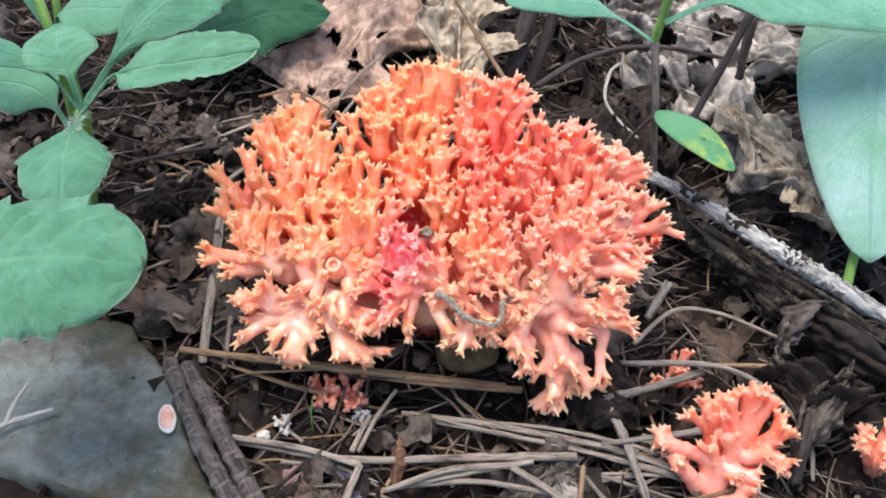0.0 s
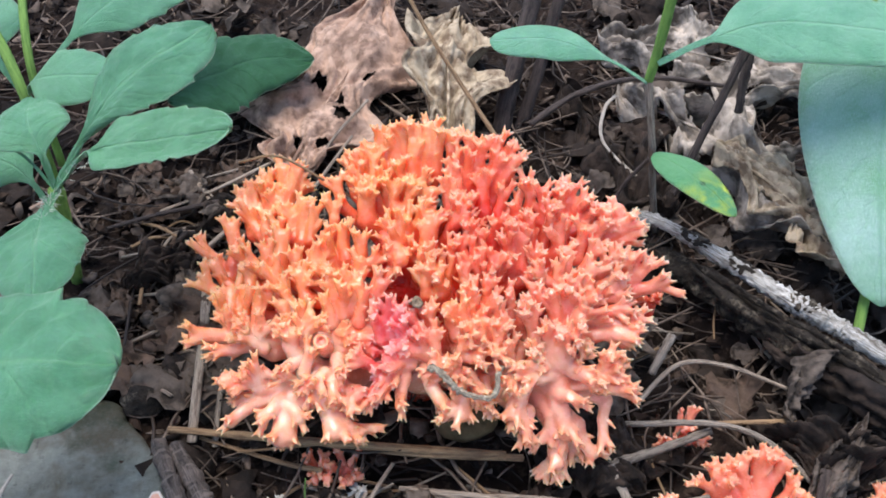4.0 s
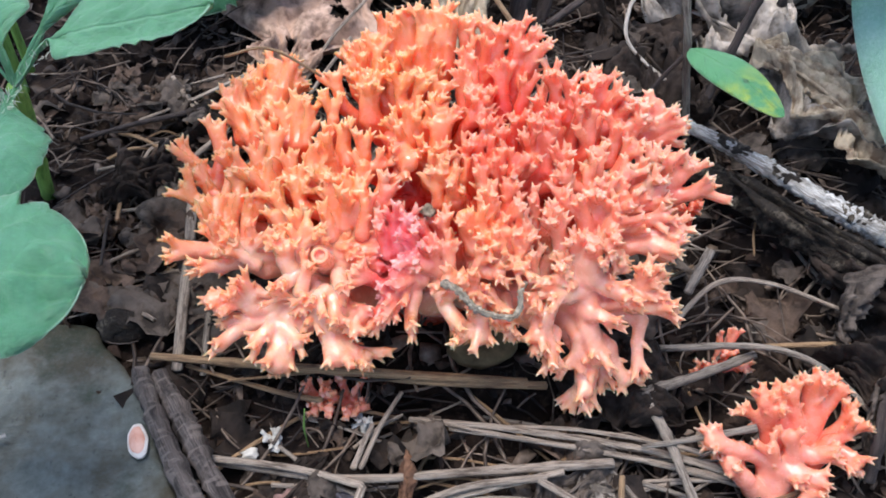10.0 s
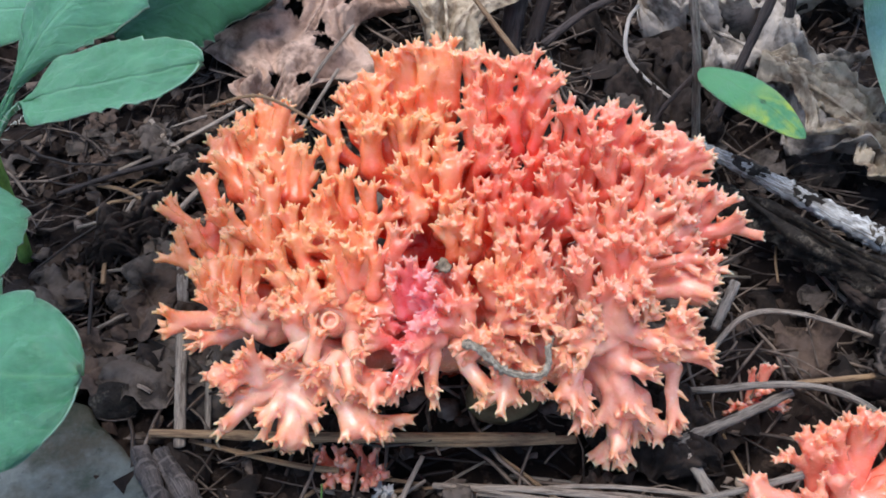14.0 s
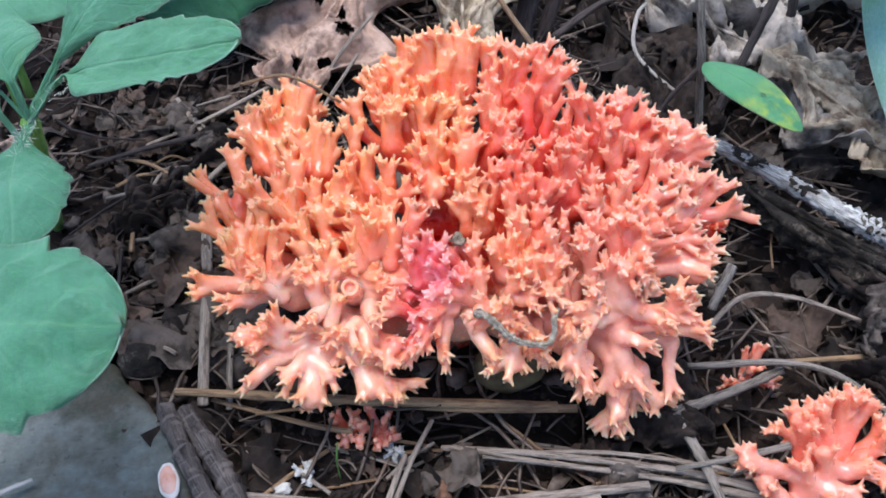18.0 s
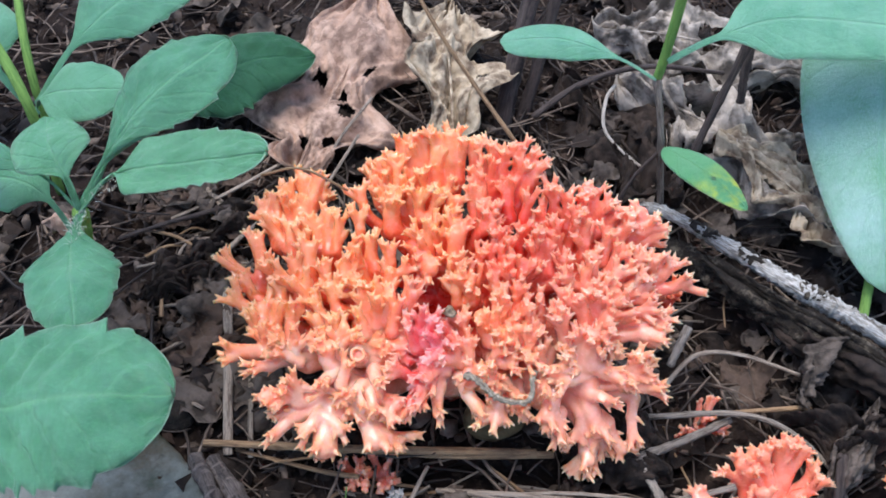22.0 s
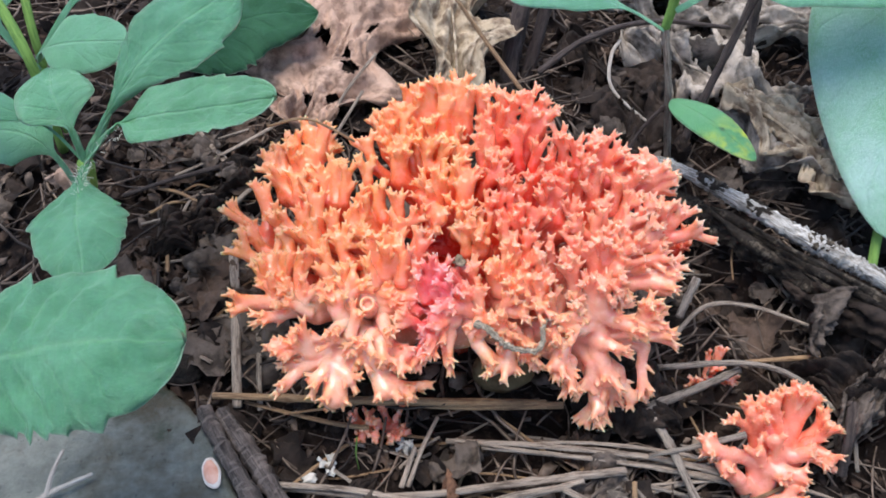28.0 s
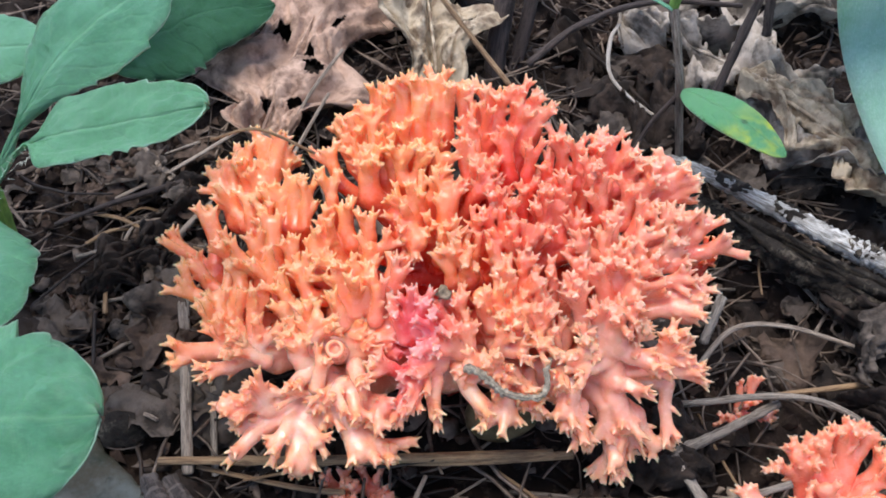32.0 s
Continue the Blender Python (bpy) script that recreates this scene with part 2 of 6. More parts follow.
TENDRIL = straw_material("dry_tendril", (0.14, 0.11, 0.075), (0.74, 0.64, 0.48), (0.045, 0.030, 0.018), False, 0.5)
STEM_GREEN = straw_material("green_stem", (0.16, 0.33, 0.06), (0.26, 0.42, 0.10), (0.09, 0.20, 0.04))


def soil_material():
    m, n, l, b = material("soil", 0.9, 0.2)
    col = ramp(n, l, tex_noise(n, l, 60, 8, 0.7), ((0.3, (0.008, 0.0055, 0.0045)), (0.55, (0.032, 0.021, 0.016)), (0.75, (0.08, 0.052, 0.037))))
    col = mix(n, l, ramp(n, l, tex_noise(n, l, 420, 4), ((0.56, (0, 0, 0)), (0.7, (0.6, 0.6, 0.6)))), col, (0.13, 0.09, 0.065))
    l.new(col, b.inputs["Base Color"])
    bump(n, l, b, tex_noise(n, l, 500, 8, 0.75), 1.0, 0.002)
    return m


SOIL = soil_material()


def stone_material():
    m, n, l, b = material("slate", 0.62, 0.35)
    col = ramp(n, l, tex_noise(n, l, 75, 10, 0.75), ((0.30, (0.15, 0.165, 0.14)), (0.5, (0.31, 0.33, 0.28)), (0.70, (0.48, 0.50, 0.43))))
    stain = ramp(n, l, tex_noise(n, l, 30, 5, 0.7), ((0.45, (0, 0, 0)), (0.60, (0.85, 0.85, 0.85))))
    col = mix(n, l, stain, col, (0.13, 0.10, 0.05))
    col = mix(n, l, ramp(n, l, tex_noise(n, l, 45, 6, 0.7), ((0.54, (0, 0, 0)), (0.66, (0.7, 0.7, 0.7)))), col, (0.06, 0.085, 0.045))
    col = mix(n, l, ramp(n, l, tex_noise(n, l, 1100, 4, 0.7), ((0.52, (0, 0, 0)), (0.7, (0.35, 0.35, 0.35)))), col, (0.26, 0.27, 0.24))
    col = mix(n, l, ramp(n, l, tex_noise(n, l, 500, 4, 0.7), ((0.60, (0, 0, 0)), (0.70, (0.6, 0.6, 0.6)))), col, (0.06, 0.065, 0.055))
    l.new(col, b.inputs["Base Color"])
    strata = tex_noise(n, l, 1.0, 8, 0.7, "Object", (60.0, 190.0, 190.0))
    bump(n, l, b, maths(n, l, "ADD", tex_noise(n, l, 220, 10, 0.78), strata), 1.0, 0.0036)
    return m


SLATE = stone_material()


def bark_material(name, low, high, pale):
    m, n, l, b = material(name, 0.8, 0.25)
    col = ramp(n, l, tex_noise(n, l, 330, 7, 0.75), ((0.34, low), (0.62, high)))
    worn = ramp(n, l, tex_noise(n, l, 230, 7, 0.75), ((0.53, (0, 0, 0)), (0.63, (0.9, 0.9, 0.9))))
    col = mix(n, l, worn, col, pale)
    l.new(col, b.inputs["Base Color"])
    bump(n, l, b, tex_noise(n, l, 350, 8, 0.75), 1.0, 0.0025)
    return m


BARK = straw_material("worn_branch", (0.16, 0.135, 0.10), (0.78, 0.77, 0.72), (0.07, 0.055, 0.038))
BARK_DARK = bark_material("bark_dark", (0.010, 0.008, 0.006), (0.055, 0.043, 0.032), (0.20, 0.165, 0.12))
LICHEN, _n, _l, _b = material("lichen", 0.8)
_l.new(ramp(_n, _l, tex_noise(_n, _l, 300, 4), ((0.3, (0.42, 0.40, 0.34)), (0.7, (0.76, 0.73, 0.65)))), _b.inputs["Base Color"])
RIM, _n, _l, _b = material("bracket_rim", 0.7)
_l.new(ramp(_n, _l, tex_noise(_n, _l, 350, 4), ((0.3, (0.55, 0.46, 0.38)), (0.7, (0.82, 0.76, 0.68)))), _b.inputs["Base Color"])
GRIT, _n, _l, _b = material("soil_grit", 0.95, 0.1)
_l.new(ramp(_n, _l, tex_noise(_n, _l, 900, 5), ((0.35, (0.06, 0.042, 0.028)), (0.65, (0.36, 0.27, 0.18)))), _b.inputs["Base Color"])
SHELL, _n, _l, _b = material("bracket_fungus_flesh", 0.6)
_l.new(ramp(_n, _l, tex_noise(_n, _l, 250, 4), ((0.3, (0.62, 0.26, 0.16)), (0.7, (0.78, 0.48, 0.36)))), _b.inputs["Base Color"])
NUT, _n, _l, _b = material("old_nut", 0.8, 0.12)
_l.new(ramp(_n, _l, tex_noise(_n, _l, 170, 6), ((0.3, (0.055, 0.038, 0.018)), (0.7, (0.20, 0.145, 0.075)))), _b.inputs["Base Color"])
bump(_n, _l, _b, tex_noise(_n, _l, 500, 5), 0.6, 0.0008)


# ---- building helpers: all in centimetres ----
def unit(v):
    v = np.asarray(v, float)
    return v / max(np.linalg.norm(v), 1e-9)


def ease(lo, hi, v):
    t = np.clip((v - lo) / (hi - lo), 0, 1)
    return t * t * (3 - 2 * t)


def ground_z(x, y):
    """The lie of the ground: a gentle slope, with a hollow under the fallen branch and one in front of the fungus, both
    added to darken the soil there.
    """
    dip = 1.1 * np.exp(-((x - 6.4 - 0.55 * (17 - y)) / 0.9) ** 2 - ((y - 16.6) / 2.2) ** 2) + 0.5 * np.exp(-((x - 0.2) / 3.2) ** 2 - ((y - 12.7) / 0.55) ** 2) + 0.6 * np.exp(-((x - 3.4) / 1.8) ** 2 - ((y - 13.0) / 1.0) ** 2)
    return 0.05 * np.clip(y - 12, -15, 22) - 0.05 * np.clip(x, -18, 18) - 0.2 - dip


def mesh_from(name, verts, faces, mat, smooth=True, uv=None, along=None):
    me = bpy.data.meshes.new(name)
    v = np.asarray(verts, np.float32) * CM
    if isinstance(faces, np.ndarray):
        n, k = faces.shape
        me.vertices.add(len(v))
        me.vertices.foreach_set("co", v.ravel())
        me.loops.add(n * k)
        me.loops.foreach_set("vertex_index", faces.astype(np.int32).ravel())
        me.polygons.add(n)
        me.polygons.foreach_set("loop_start", np.arange(0, n * k, k, dtype=np.int32))
        me.update(calc_edges=True)
    else:
        me.from_pydata(v.tolist(), [], faces)
    me.polygons.foreach_set("use_smooth", np.full(len(me.polygons), smooth))
    if uv is not None:
        layer = me.uv_layers.new(name="UVMap")
        idx = np.empty(len(me.loops), np.int32)
        me.loops.foreach_get("vertex_index", idx)
        layer.data.foreach_set("uv", np.asarray(uv, np.float32)[idx].ravel())
    for key, values in (along or {}).items():
        at = me.attributes.new(key, "FLOAT", "POINT")
        at.data.foreach_set("value", np.asarray(values, np.float32))
    me.materials.append(mat)
    me.update()
    return me


def thing(name, base, label, category, group="", kind=""):
    ob = new(name)
    ob.location = np.asarray(base, float) * CM
    ob.empty_display_size = 0.01
    return tagged(ob, label, category, group, kind)


def part(name, shape, mat, parent, base, label="", thick=0.0, smooth=True):
    """One mesh under a thing; shape is (verts, faces[, uv[, along]]) in the plan's centimetres, base the thing's place."""
    verts, faces, uv, along = (*shape, None, None)[:4]
    ob = new(name, mesh_from(name, np.asarray(verts) - np.asarray(base, float), faces, mat, smooth, uv, along))
    ob.parent = parent
    if thick:
        solid = ob.modifiers.new("thickness", "SOLIDIFY")
        solid.thickness, solid.offset = thick * CM, 0.0
    return tagged(ob, label)


def single(name, shape, mat, label, category, group="", kind="", thick=0.0, smooth=True):
    verts, faces, uv, along = (*shape, None, None)[:4]
    verts = np.asarray(verts, float)
    base = np.r_[verts[:, :2].mean(0), verts[:, 2].min()]
    ob = new(name, mesh_from(name, verts - base, faces, mat, smooth, uv, along))
    ob.location = base * CM
    if thick:
        solid = ob.modifiers.new("thickness", "SOLIDIFY")
        solid.thickness, solid.offset = thick * CM, 0.0
    return tagged(ob, label, category, group, kind)


def curve(points, n):
    """A smooth line through the points (Catmull-Rom), n places."""
    p = np.asarray(points, float)
    if len(p) == 2:
        return p[0] + (p[1] - p[0]) * np.linspace(0, 1, n)[:, None]
    q = np.vstack([2 * p[0] - p[1], p, 2 * p[-1] - p[-2]])
    out = []
    for s in np.linspace(0, len(p) - 1, n):
        i = min(int(s), len(p) - 2)
        t = s - i
        a, b, c, d = q[i:i + 4]
        out.append(0.5 * (2 * b + (c - a) * t + (2 * a - 5 * b + 4 * c - d) * t**2 + (3 * b - a - 3 * c + d) * t**3))
    return np.array(out)


def tube(points, r0, r1, sides=8, n=None, flat=1.0, rough=0.0, knots=0, seed=0, swell=None):
    """A tapered stick along a line, with capped ends; flat squeezes it, rough makes it uneven, knots adds rings."""
    r = np.random.default_rng(seed + 11)
    n = n or max(6, int(4 * len(points)))
    line = curve(points, n)
    tan = np.gradient(line, axis=0)
    tan /= np.linalg.norm(tan, axis=1)[:, None]
    up = np.array([0.1, 0.15, 1.0])
    verts = []
    ang = np.linspace(0, 2 * np.pi, sides, endpoint=False)
    at_knot = r.choice(np.arange(1, n - 1), knots, replace=False) if knots else []
    for i in range(n):
        s = np.cross(tan[i], up)
        s = unit(s) if np.linalg.norm(s) > 1e-3 else np.array([1.0, 0, 0])
        w = np.cross(s, tan[i])
        t = i / (n - 1)
        rad = r0 + (r1 - r0) * t
        rad *= 1.25 if i in at_knot else 1.0
        if swell:
            rad *= 1 + swell * math.sin(9 * t + seed)
        rr = rad * (1 + rough * r.normal(size=sides))
        verts.append(line[i] + np.cos(ang)[:, None] * s * rr[:, None] + np.sin(ang)[:, None] * w * (rr * flat)[:, None])
    verts = np.vstack([*verts, line[0] - tan[0] * r0 * 0.3, line[-1] + tan[-1] * r1 * 0.3])
    run = np.r_[0, np.cumsum(np.linalg.norm(np.diff(line, axis=0), axis=1))] + 3.7 * seed
    fold = np.abs(np.linspace(-1, 1, sides, endpoint=False))
    uv = np.vstack([np.stack([np.repeat(run, sides), np.tile(fold, n)], 1), [[run[0], 0.5], [run[-1], 0.5]]])
    faces = []
    for i in range(n - 1):
        for j in range(sides):
            k = (j + 1) % sides
            faces.append((i * sides + j, i * sides + k, (i + 1) * sides + k, (i + 1) * sides + j))
    a, b = n * sides, n * sides + 1
    for j in range(sides):
        k = (j + 1) % sides
        faces += [(a, k, j), (b, (n - 1) * sides + j, (n - 1) * sides + k)]
    return verts, faces, uv


PROFILES = {
    "spoon": lambda u: 0.08 + 0.92 * ease(0.31, 0.62, u) * np.sqrt(np.clip(1 - np.clip((u - 0.70) / 0.30, 0, 1) ** 2.2, 0, 1)),
    "paddle": lambda u: 0.07 + 0.93 * ease(0.33, 0.46, u) * (0.86 + 0.14 * np.sin(np.pi * np.clip((u - 0.3) / 0.5, 0, 1))) * np.sqrt(np.clip(1 - np.clip((u - 0.72) / 0.28, 0, 1) ** 2.4, 0, 1)),
    "obovate": lambda u: 0.09 + 0.91 * ease(0.26, 0.74, u) * np.sqrt(np.clip(1 - np.clip((u - 0.74) / 0.26, 0, 1) ** 2.2, 0, 1)),
    "trowel": lambda u: 0.11 + 0.89 * ease(0.22, 0.66, u) * np.sqrt(np.clip(1 - np.clip((u - 0.62) / 0.38, 0, 1) ** 2.2, 0, 1)),
    "oval": lambda u: np.sqrt(np.clip(np.sin(np.pi * np.clip(u, 0, 1) ** 0.85), 0, 1)) ** 1.15,
    "lance": lambda u: np.sin(np.pi * np.clip(u, 0, 1) ** 0.8) ** 0.9,
    "broad": lambda u: np.sqrt(np.clip(1 - np.abs((u - 0.5) / 0.5) ** 2.5, 0, 1)),
    "egg": lambda u: np.sqrt(np.clip(1 - np.abs((u - 0.6) / np.where(u < 0.6, 0.6, 0.4)) ** np.where(u < 0.6, 1.6, 2.2), 0, 1)),
    "lobed": lambda u: np.sqrt(np.clip(np.sin(np.pi * u), 0, 1)) * (0.72 + 0.28 * np.cos(u * 17)),
}


def leaf(points, width, profile, normal, teeth=0, tooth=0.10, cup=0.0, crumple=0.0, quilt=0.0, nu=44, nv=12, holes=(), seed=0, ragged=0.0, toothed=0.0):
    """A leaf blade along a line: verts, faces and uv (along, across). normal: the way its upper face looks."""
    line = curve(points, nu)
    tan = np.gradient(line, axis=0)
    tan /= np.linalg.norm(tan, axis=1)[:, None]
    u = np.linspace(0, 1, nu)
    half = PROFILES[profile](u) * width / 2
    half = np.maximum(half, width * 0.012)
    v = np.linspace(-1, 1, nv + 1)
    verts, uvs = np.zeros((nu, nv + 1, 3)), np.zeros((nu, nv + 1, 2))
    side = np.cross(tan, unit(normal))
    side /= np.linalg.norm(side, axis=1)[:, None]
    up = np.cross(side, tan)
    for j, vv in enumerate(v):
        wide = half.copy()
        if teeth and abs(vv) > 0.99:
            saw = (u * teeth + 0.45 * np.sin(9 * u + 2.1 * vv + seed)) % 1.0
            bite = 0.75 + 0.6 * np.sin(23 * u + 3 * vv + 1.7 * seed)
            wide = wide * (1 + tooth * bite * (saw ** 1.5 - 0.35) * np.clip(half / width * 4 - 0.8, 0, 1) * (ease(toothed - 0.15, toothed + 0.05, u) if toothed else 1.0))
        if ragged:
            wide = wide * (1 + ragged * np.array([noise.noise(Vector((k * 9.0, vv * 2 + seed * 3.1, 0.7))) for k in u]) * abs(vv))
        lift = -cup * width * 0.5 * vv * vv * (half / (width / 2)) + quilt * np.sin((u - abs(vv) * 0.25) * 8 * 2 * np.pi) * (abs(vv) * (1 - abs(vv)) * 4)
        if crumple:
            lift = lift + crumple * np.array([noise.fractal(Vector((k * 3.2, vv * 1.6, seed * 7.7)), 0.8, 2.1, 6) for k in u])
        verts[:, j] = line + side * (vv * wide)[:, None] + up * lift[:, None]
        uvs[:, j, 0], uvs[:, j, 1] = u, vv * 0.5 + 0.5
    faces = []
    for i in range(nu - 1):
        for j in range(nv):
            cu, cv = (u[i] + u[i + 1]) / 2, (v[j] + v[j + 1]) / 2
            if holes and any(((cu - hu) / ru) ** 2 + ((cv - hv) / rv) ** 2 < 1 + 0.6 * noise.noise(Vector((cu * 40, cv * 9, seed))) for hu, hv, ru, rv in holes):
                continue
            a = i * (nv + 1) + j
            faces.append((a, a + 1, a + nv + 2, a + nv + 1))
    return verts.reshape(-1, 3), faces, uvs.reshape(-1, 2)


def lump(center, size, seed=0, rough=0.25, n=3):
    """An uneven pebble."""
    bm = bmesh.new()
    bmesh.ops.create_icosphere(bm, subdivisions=n, radius=1.0)
    verts = np.array([v.co[:] for v in bm.verts])
    faces = [tuple(v.index for v in f.verts) for f in bm.faces]
    bm.free()
    d = np.array([1 + rough * noise.fractal(Vector(p * 1.3) + Vector((seed * 3.3, 0, 0)), 1.0, 2.0, 4) for p in verts])
    return verts * d[:, None] * np.asarray(size, float) + np.asarray(center, float), faces


# ---- a coral fungus: branches fused into one skin ----
def fuse(caps, h=0.0288, blend=0.9):
    """The skin round tapered, blended branches: verts, quads and how far along to the tip each vert lies. caps: rows of p0, p1, r0, r1, a0, a1."""
    c = np.asarray(caps, float)
    p0, p1, r0, r1, a0, a1 = c[:, :3], c[:, 3:6], c[:, 6], c[:, 7], c[:, 8], c[:, 9]
    soft = np.clip(0.22 * np.minimum(r0, r1) * blend, 0.012, 0.2)
    reach = np.maximum(r0, r1) + 4.5 * soft
    lo = np.minimum(p0, p1).min(0) - reach.max() - 2 * h
    hi = np.maximum(p0, p1).max(0) + reach.max() + 2 * h
    dims = np.ceil((hi - lo) / h).astype(int) + 1
    field, tone = np.full(dims, 1e-5, np.float32), np.zeros(dims, np.float32)
    for i in range(len(c)):
        a = np.maximum(((np.minimum(p0[i], p1[i]) - reach[i] - lo) / h).astype(int), 0)
        b = np.minimum(((np.maximum(p0[i], p1[i]) + reach[i] - lo) / h).astype(int) + 2, dims)
        x, y, z = (lo[q] + h * np.arange(a[q], b[q]) for q in range(3))
        d = p1[i] - p0[i]
        rx, ry, rz = (x - p0[i, 0])[:, None, None], (y - p0[i, 1])[None, :, None], (z - p0[i, 2])[None, None, :]
        t = np.clip((rx * d[0] + ry * d[1] + rz * d[2]) / max(d @ d, 1e-9), 0, 1)
        dist = np.sqrt((rx - t * d[0]) ** 2 + (ry - t * d[1]) ** 2 + (rz - t * d[2]) ** 2) - (r0[i] + t * (r1[i] - r0[i]))
        w = np.exp(np.clip(-dist / soft[i], -9, 9)) * (dist < 4.5 * soft[i])
        box = tuple(slice(a[q], b[q]) for q in range(3))
        field[box] += w
        tone[box] += w * (a0[i] + t * (a1[i] - a0[i]))
    s = np.log(field)
    inside = s > 0
    nx, ny, nz = (n - 1 for n in dims)
    corner = lambda o: tuple(slice(q, q + n) for q, n in zip(o, (nx, ny, nz)))  # noqa: E731
    offs = [(i, j, m) for i in (0, 1) for j in (0, 1) for m in (0, 1)]
    count = sum(inside[corner(o)].astype(np.int8) for o in offs)
    cells = np.argwhere((count > 0) & (count < 8))
    number = np.full((nx, ny, nz), -1, np.int32)
    number[tuple(cells.T)] = np.arange(len(cells))
    total, hits, col = np.zeros((len(cells), 3)), np.zeros(len(cells)), np.zeros(len(cells))
    for oa in offs:
        for ax in range(3):
            if oa[ax]:
                continue
            ob = tuple(q + (n == ax) for n, q in enumerate(oa))
            ia, ib = tuple((cells + oa).T), tuple((cells + ob).T)
            va, vb = s[ia], s[ib]
            cross = (va > 0) != (vb > 0)
            f = np.where(cross, va / np.where(cross, va - vb, 1), 0)
            place = np.array(oa, float) + f[:, None] * (np.arange(3) == ax)
            total += place * cross[:, None]
            hits += cross
            col += cross * np.where(va > 0, tone[ia] / field[ia], tone[ib] / field[ib])
    verts = lo + h * (cells + total / hits[:, None])
    quads = []
    for ax in range(3):
        b, c2 = (ax + 1) % 3, (ax + 2) % 3
        step = np.eye(3, dtype=int)
        m0 = inside[tuple(slice(0, -1) if q == ax else slice(None) for q in range(3))]
        m1 = inside[tuple(slice(1, None) if q == ax else slice(None) for q in range(3))]
        e = np.argwhere(m0 != m1)
        ok = (e[:, b] > 0) & (e[:, c2] > 0) & (e[:, b] < dims[b] - 1) & (e[:, c2] < dims[c2] - 1)
        e = e[ok]
        flip = m0[tuple(e.T)]
        q = np.stack([number[tuple((e - db * step[b] - dc * step[c2]).T)] for db, dc in ((1, 1), (0, 1), (0, 0), (1, 0))], 1)
        q[~flip] = q[~flip][:, ::-1]
        quads.append(q)
    return verts, np.vstack(quads), None, {"along": col / hits}


MIDDLE = np.array([-0.4, 15.9, 0.6])  # the heart of the large fungus


def coral_caps(root, branches, seed=0, size=1.0, sprouts=(0, 3), fill=0.0, trunk=0.0, base=None):
    """Branch rows of one clump. branches: rows of crown, foot and radius; each is a smooth column from the root over its foot to a crown of blunt teeth.
    trunk: the radius of the stem that joins the root to the base; fill: the share of shorter branches between the others."""
    r = np.random.default_rng(seed)
    root = np.asarray(root, float)
    caps = [(*(MIDDLE if base is None else base), *root, trunk * 1.15, trunk, 0.0, 0.05)] if trunk else []
    jit = lambda a: r.normal(size=3) * a  # noqa: E731

    def teeth(at, way, radius, few, big):
        side = unit(np.cross(way, jit(1.0)))
        other = np.cross(way, side)
        phase = r.uniform(0, 6.28)
        for k in range(few):
            ang = phase + 6.28 * k / few + r.normal() * 0.3
            spoke = math.cos(ang) * side + math.sin(ang) * other
            tw = unit(way + r.uniform(0.3, 0.85) * spoke)
            start = at + spoke * radius * 0.45
            long = r.uniform(0.10, 0.21) * big
            caps.append((*start, *(start + tw * long), 0.054 * big, 0.027 * big, 0.82, 1.0))

    def crown(e, w, rad):
        """A branch end: it flares into lobes, each with a ring of short blunt teeth."""
        big = size * min(1.05, 0.78 + 2.0 * (rad / size - 0.10))
        lobes = 1 if rad < 0.10 * size else r.integers(2, 5)
        if lobes == 1:
            caps.append((*e, *(e + w * 0.10 * big), rad * 0.95, rad * 0.8, 0.68, 0.82))
            teeth(e + w * 0.10 * big, w, rad * 1.1, r.integers(3, 6), big)
            return
        side = unit(np.cross(w, jit(1.0)))
        other = np.cross(w, side)
        phase = r.uniform(0, 6.28)
        for q in range(lobes):
            ang = phase + 6.28 * q / lobes + r.normal() * 0.3
            spoke = math.cos(ang) * side + math.sin(ang) * other
            pw = unit(w + r.uniform(0.3, 0.8) * spoke)
            at = e + spoke * rad * 0.35 - w * r.uniform(0.0, 0.28) * big
            end = at + pw * r.uniform(0.20, 0.38) * big
            caps.append((*at, *end, rad * 0.6, 0.080 * big, 0.60, 0.82))
            teeth(end, pw, 0.10 * big, r.integers(3, 6), big)

    def branch(tip, foot, rad, many):
        span = np.linalg.norm(tip - foot)
        w = unit(tip - foot)
        bow = unit(np.cross(w, jit(1.0))) * span * r.uniform(0.03, 0.12)
        mid = foot + (tip - foot) * 0.5 + bow
        caps.append((*root, *foot, min(rad * 1.5, 0.34), rad * 1.12, 0.0, 0.12))
        caps.append((*foot, *mid, rad * 1.12, rad * 0.9, 0.12, 0.38))
        caps.append((*mid, *tip, rad * 0.9, rad * 0.95, 0.38, 0.64))
        crown(tip, unit(w + 0.5 * unit(tip - mid) + jit(0.08)), rad)
        for k in range(many):  # side branches with crowns of their own
            spoke = unit(np.cross(w, jit(1.0)))
            at = foot + (tip - foot) * r.uniform(0.2, 0.75)
            sw = unit(w + r.uniform(0.5, 1.1) * spoke)
            end = at + sw * (rad + r.uniform(0.12, 0.42) * size)
            thin = rad * r.uniform(0.55, 0.72)
            caps.append((*at, *end, thin * 1.1, thin, 0.42, 0.66))
            crown(end, unit(sw + 0.5 * w), thin)
        for k in range(r.integers(0, 4)):  # single teeth on the flank
            spoke = unit(np.cross(w, jit(1.0)))
            at = foot + (tip - foot) * r.uniform(0.45, 0.95) + spoke * rad * 0.8
            caps.append((*at, *(at + unit(spoke + 0.9 * w) * r.uniform(0.1, 0.2) * size), 0.055 * size, 0.026 * size, 0.7, 0.95))

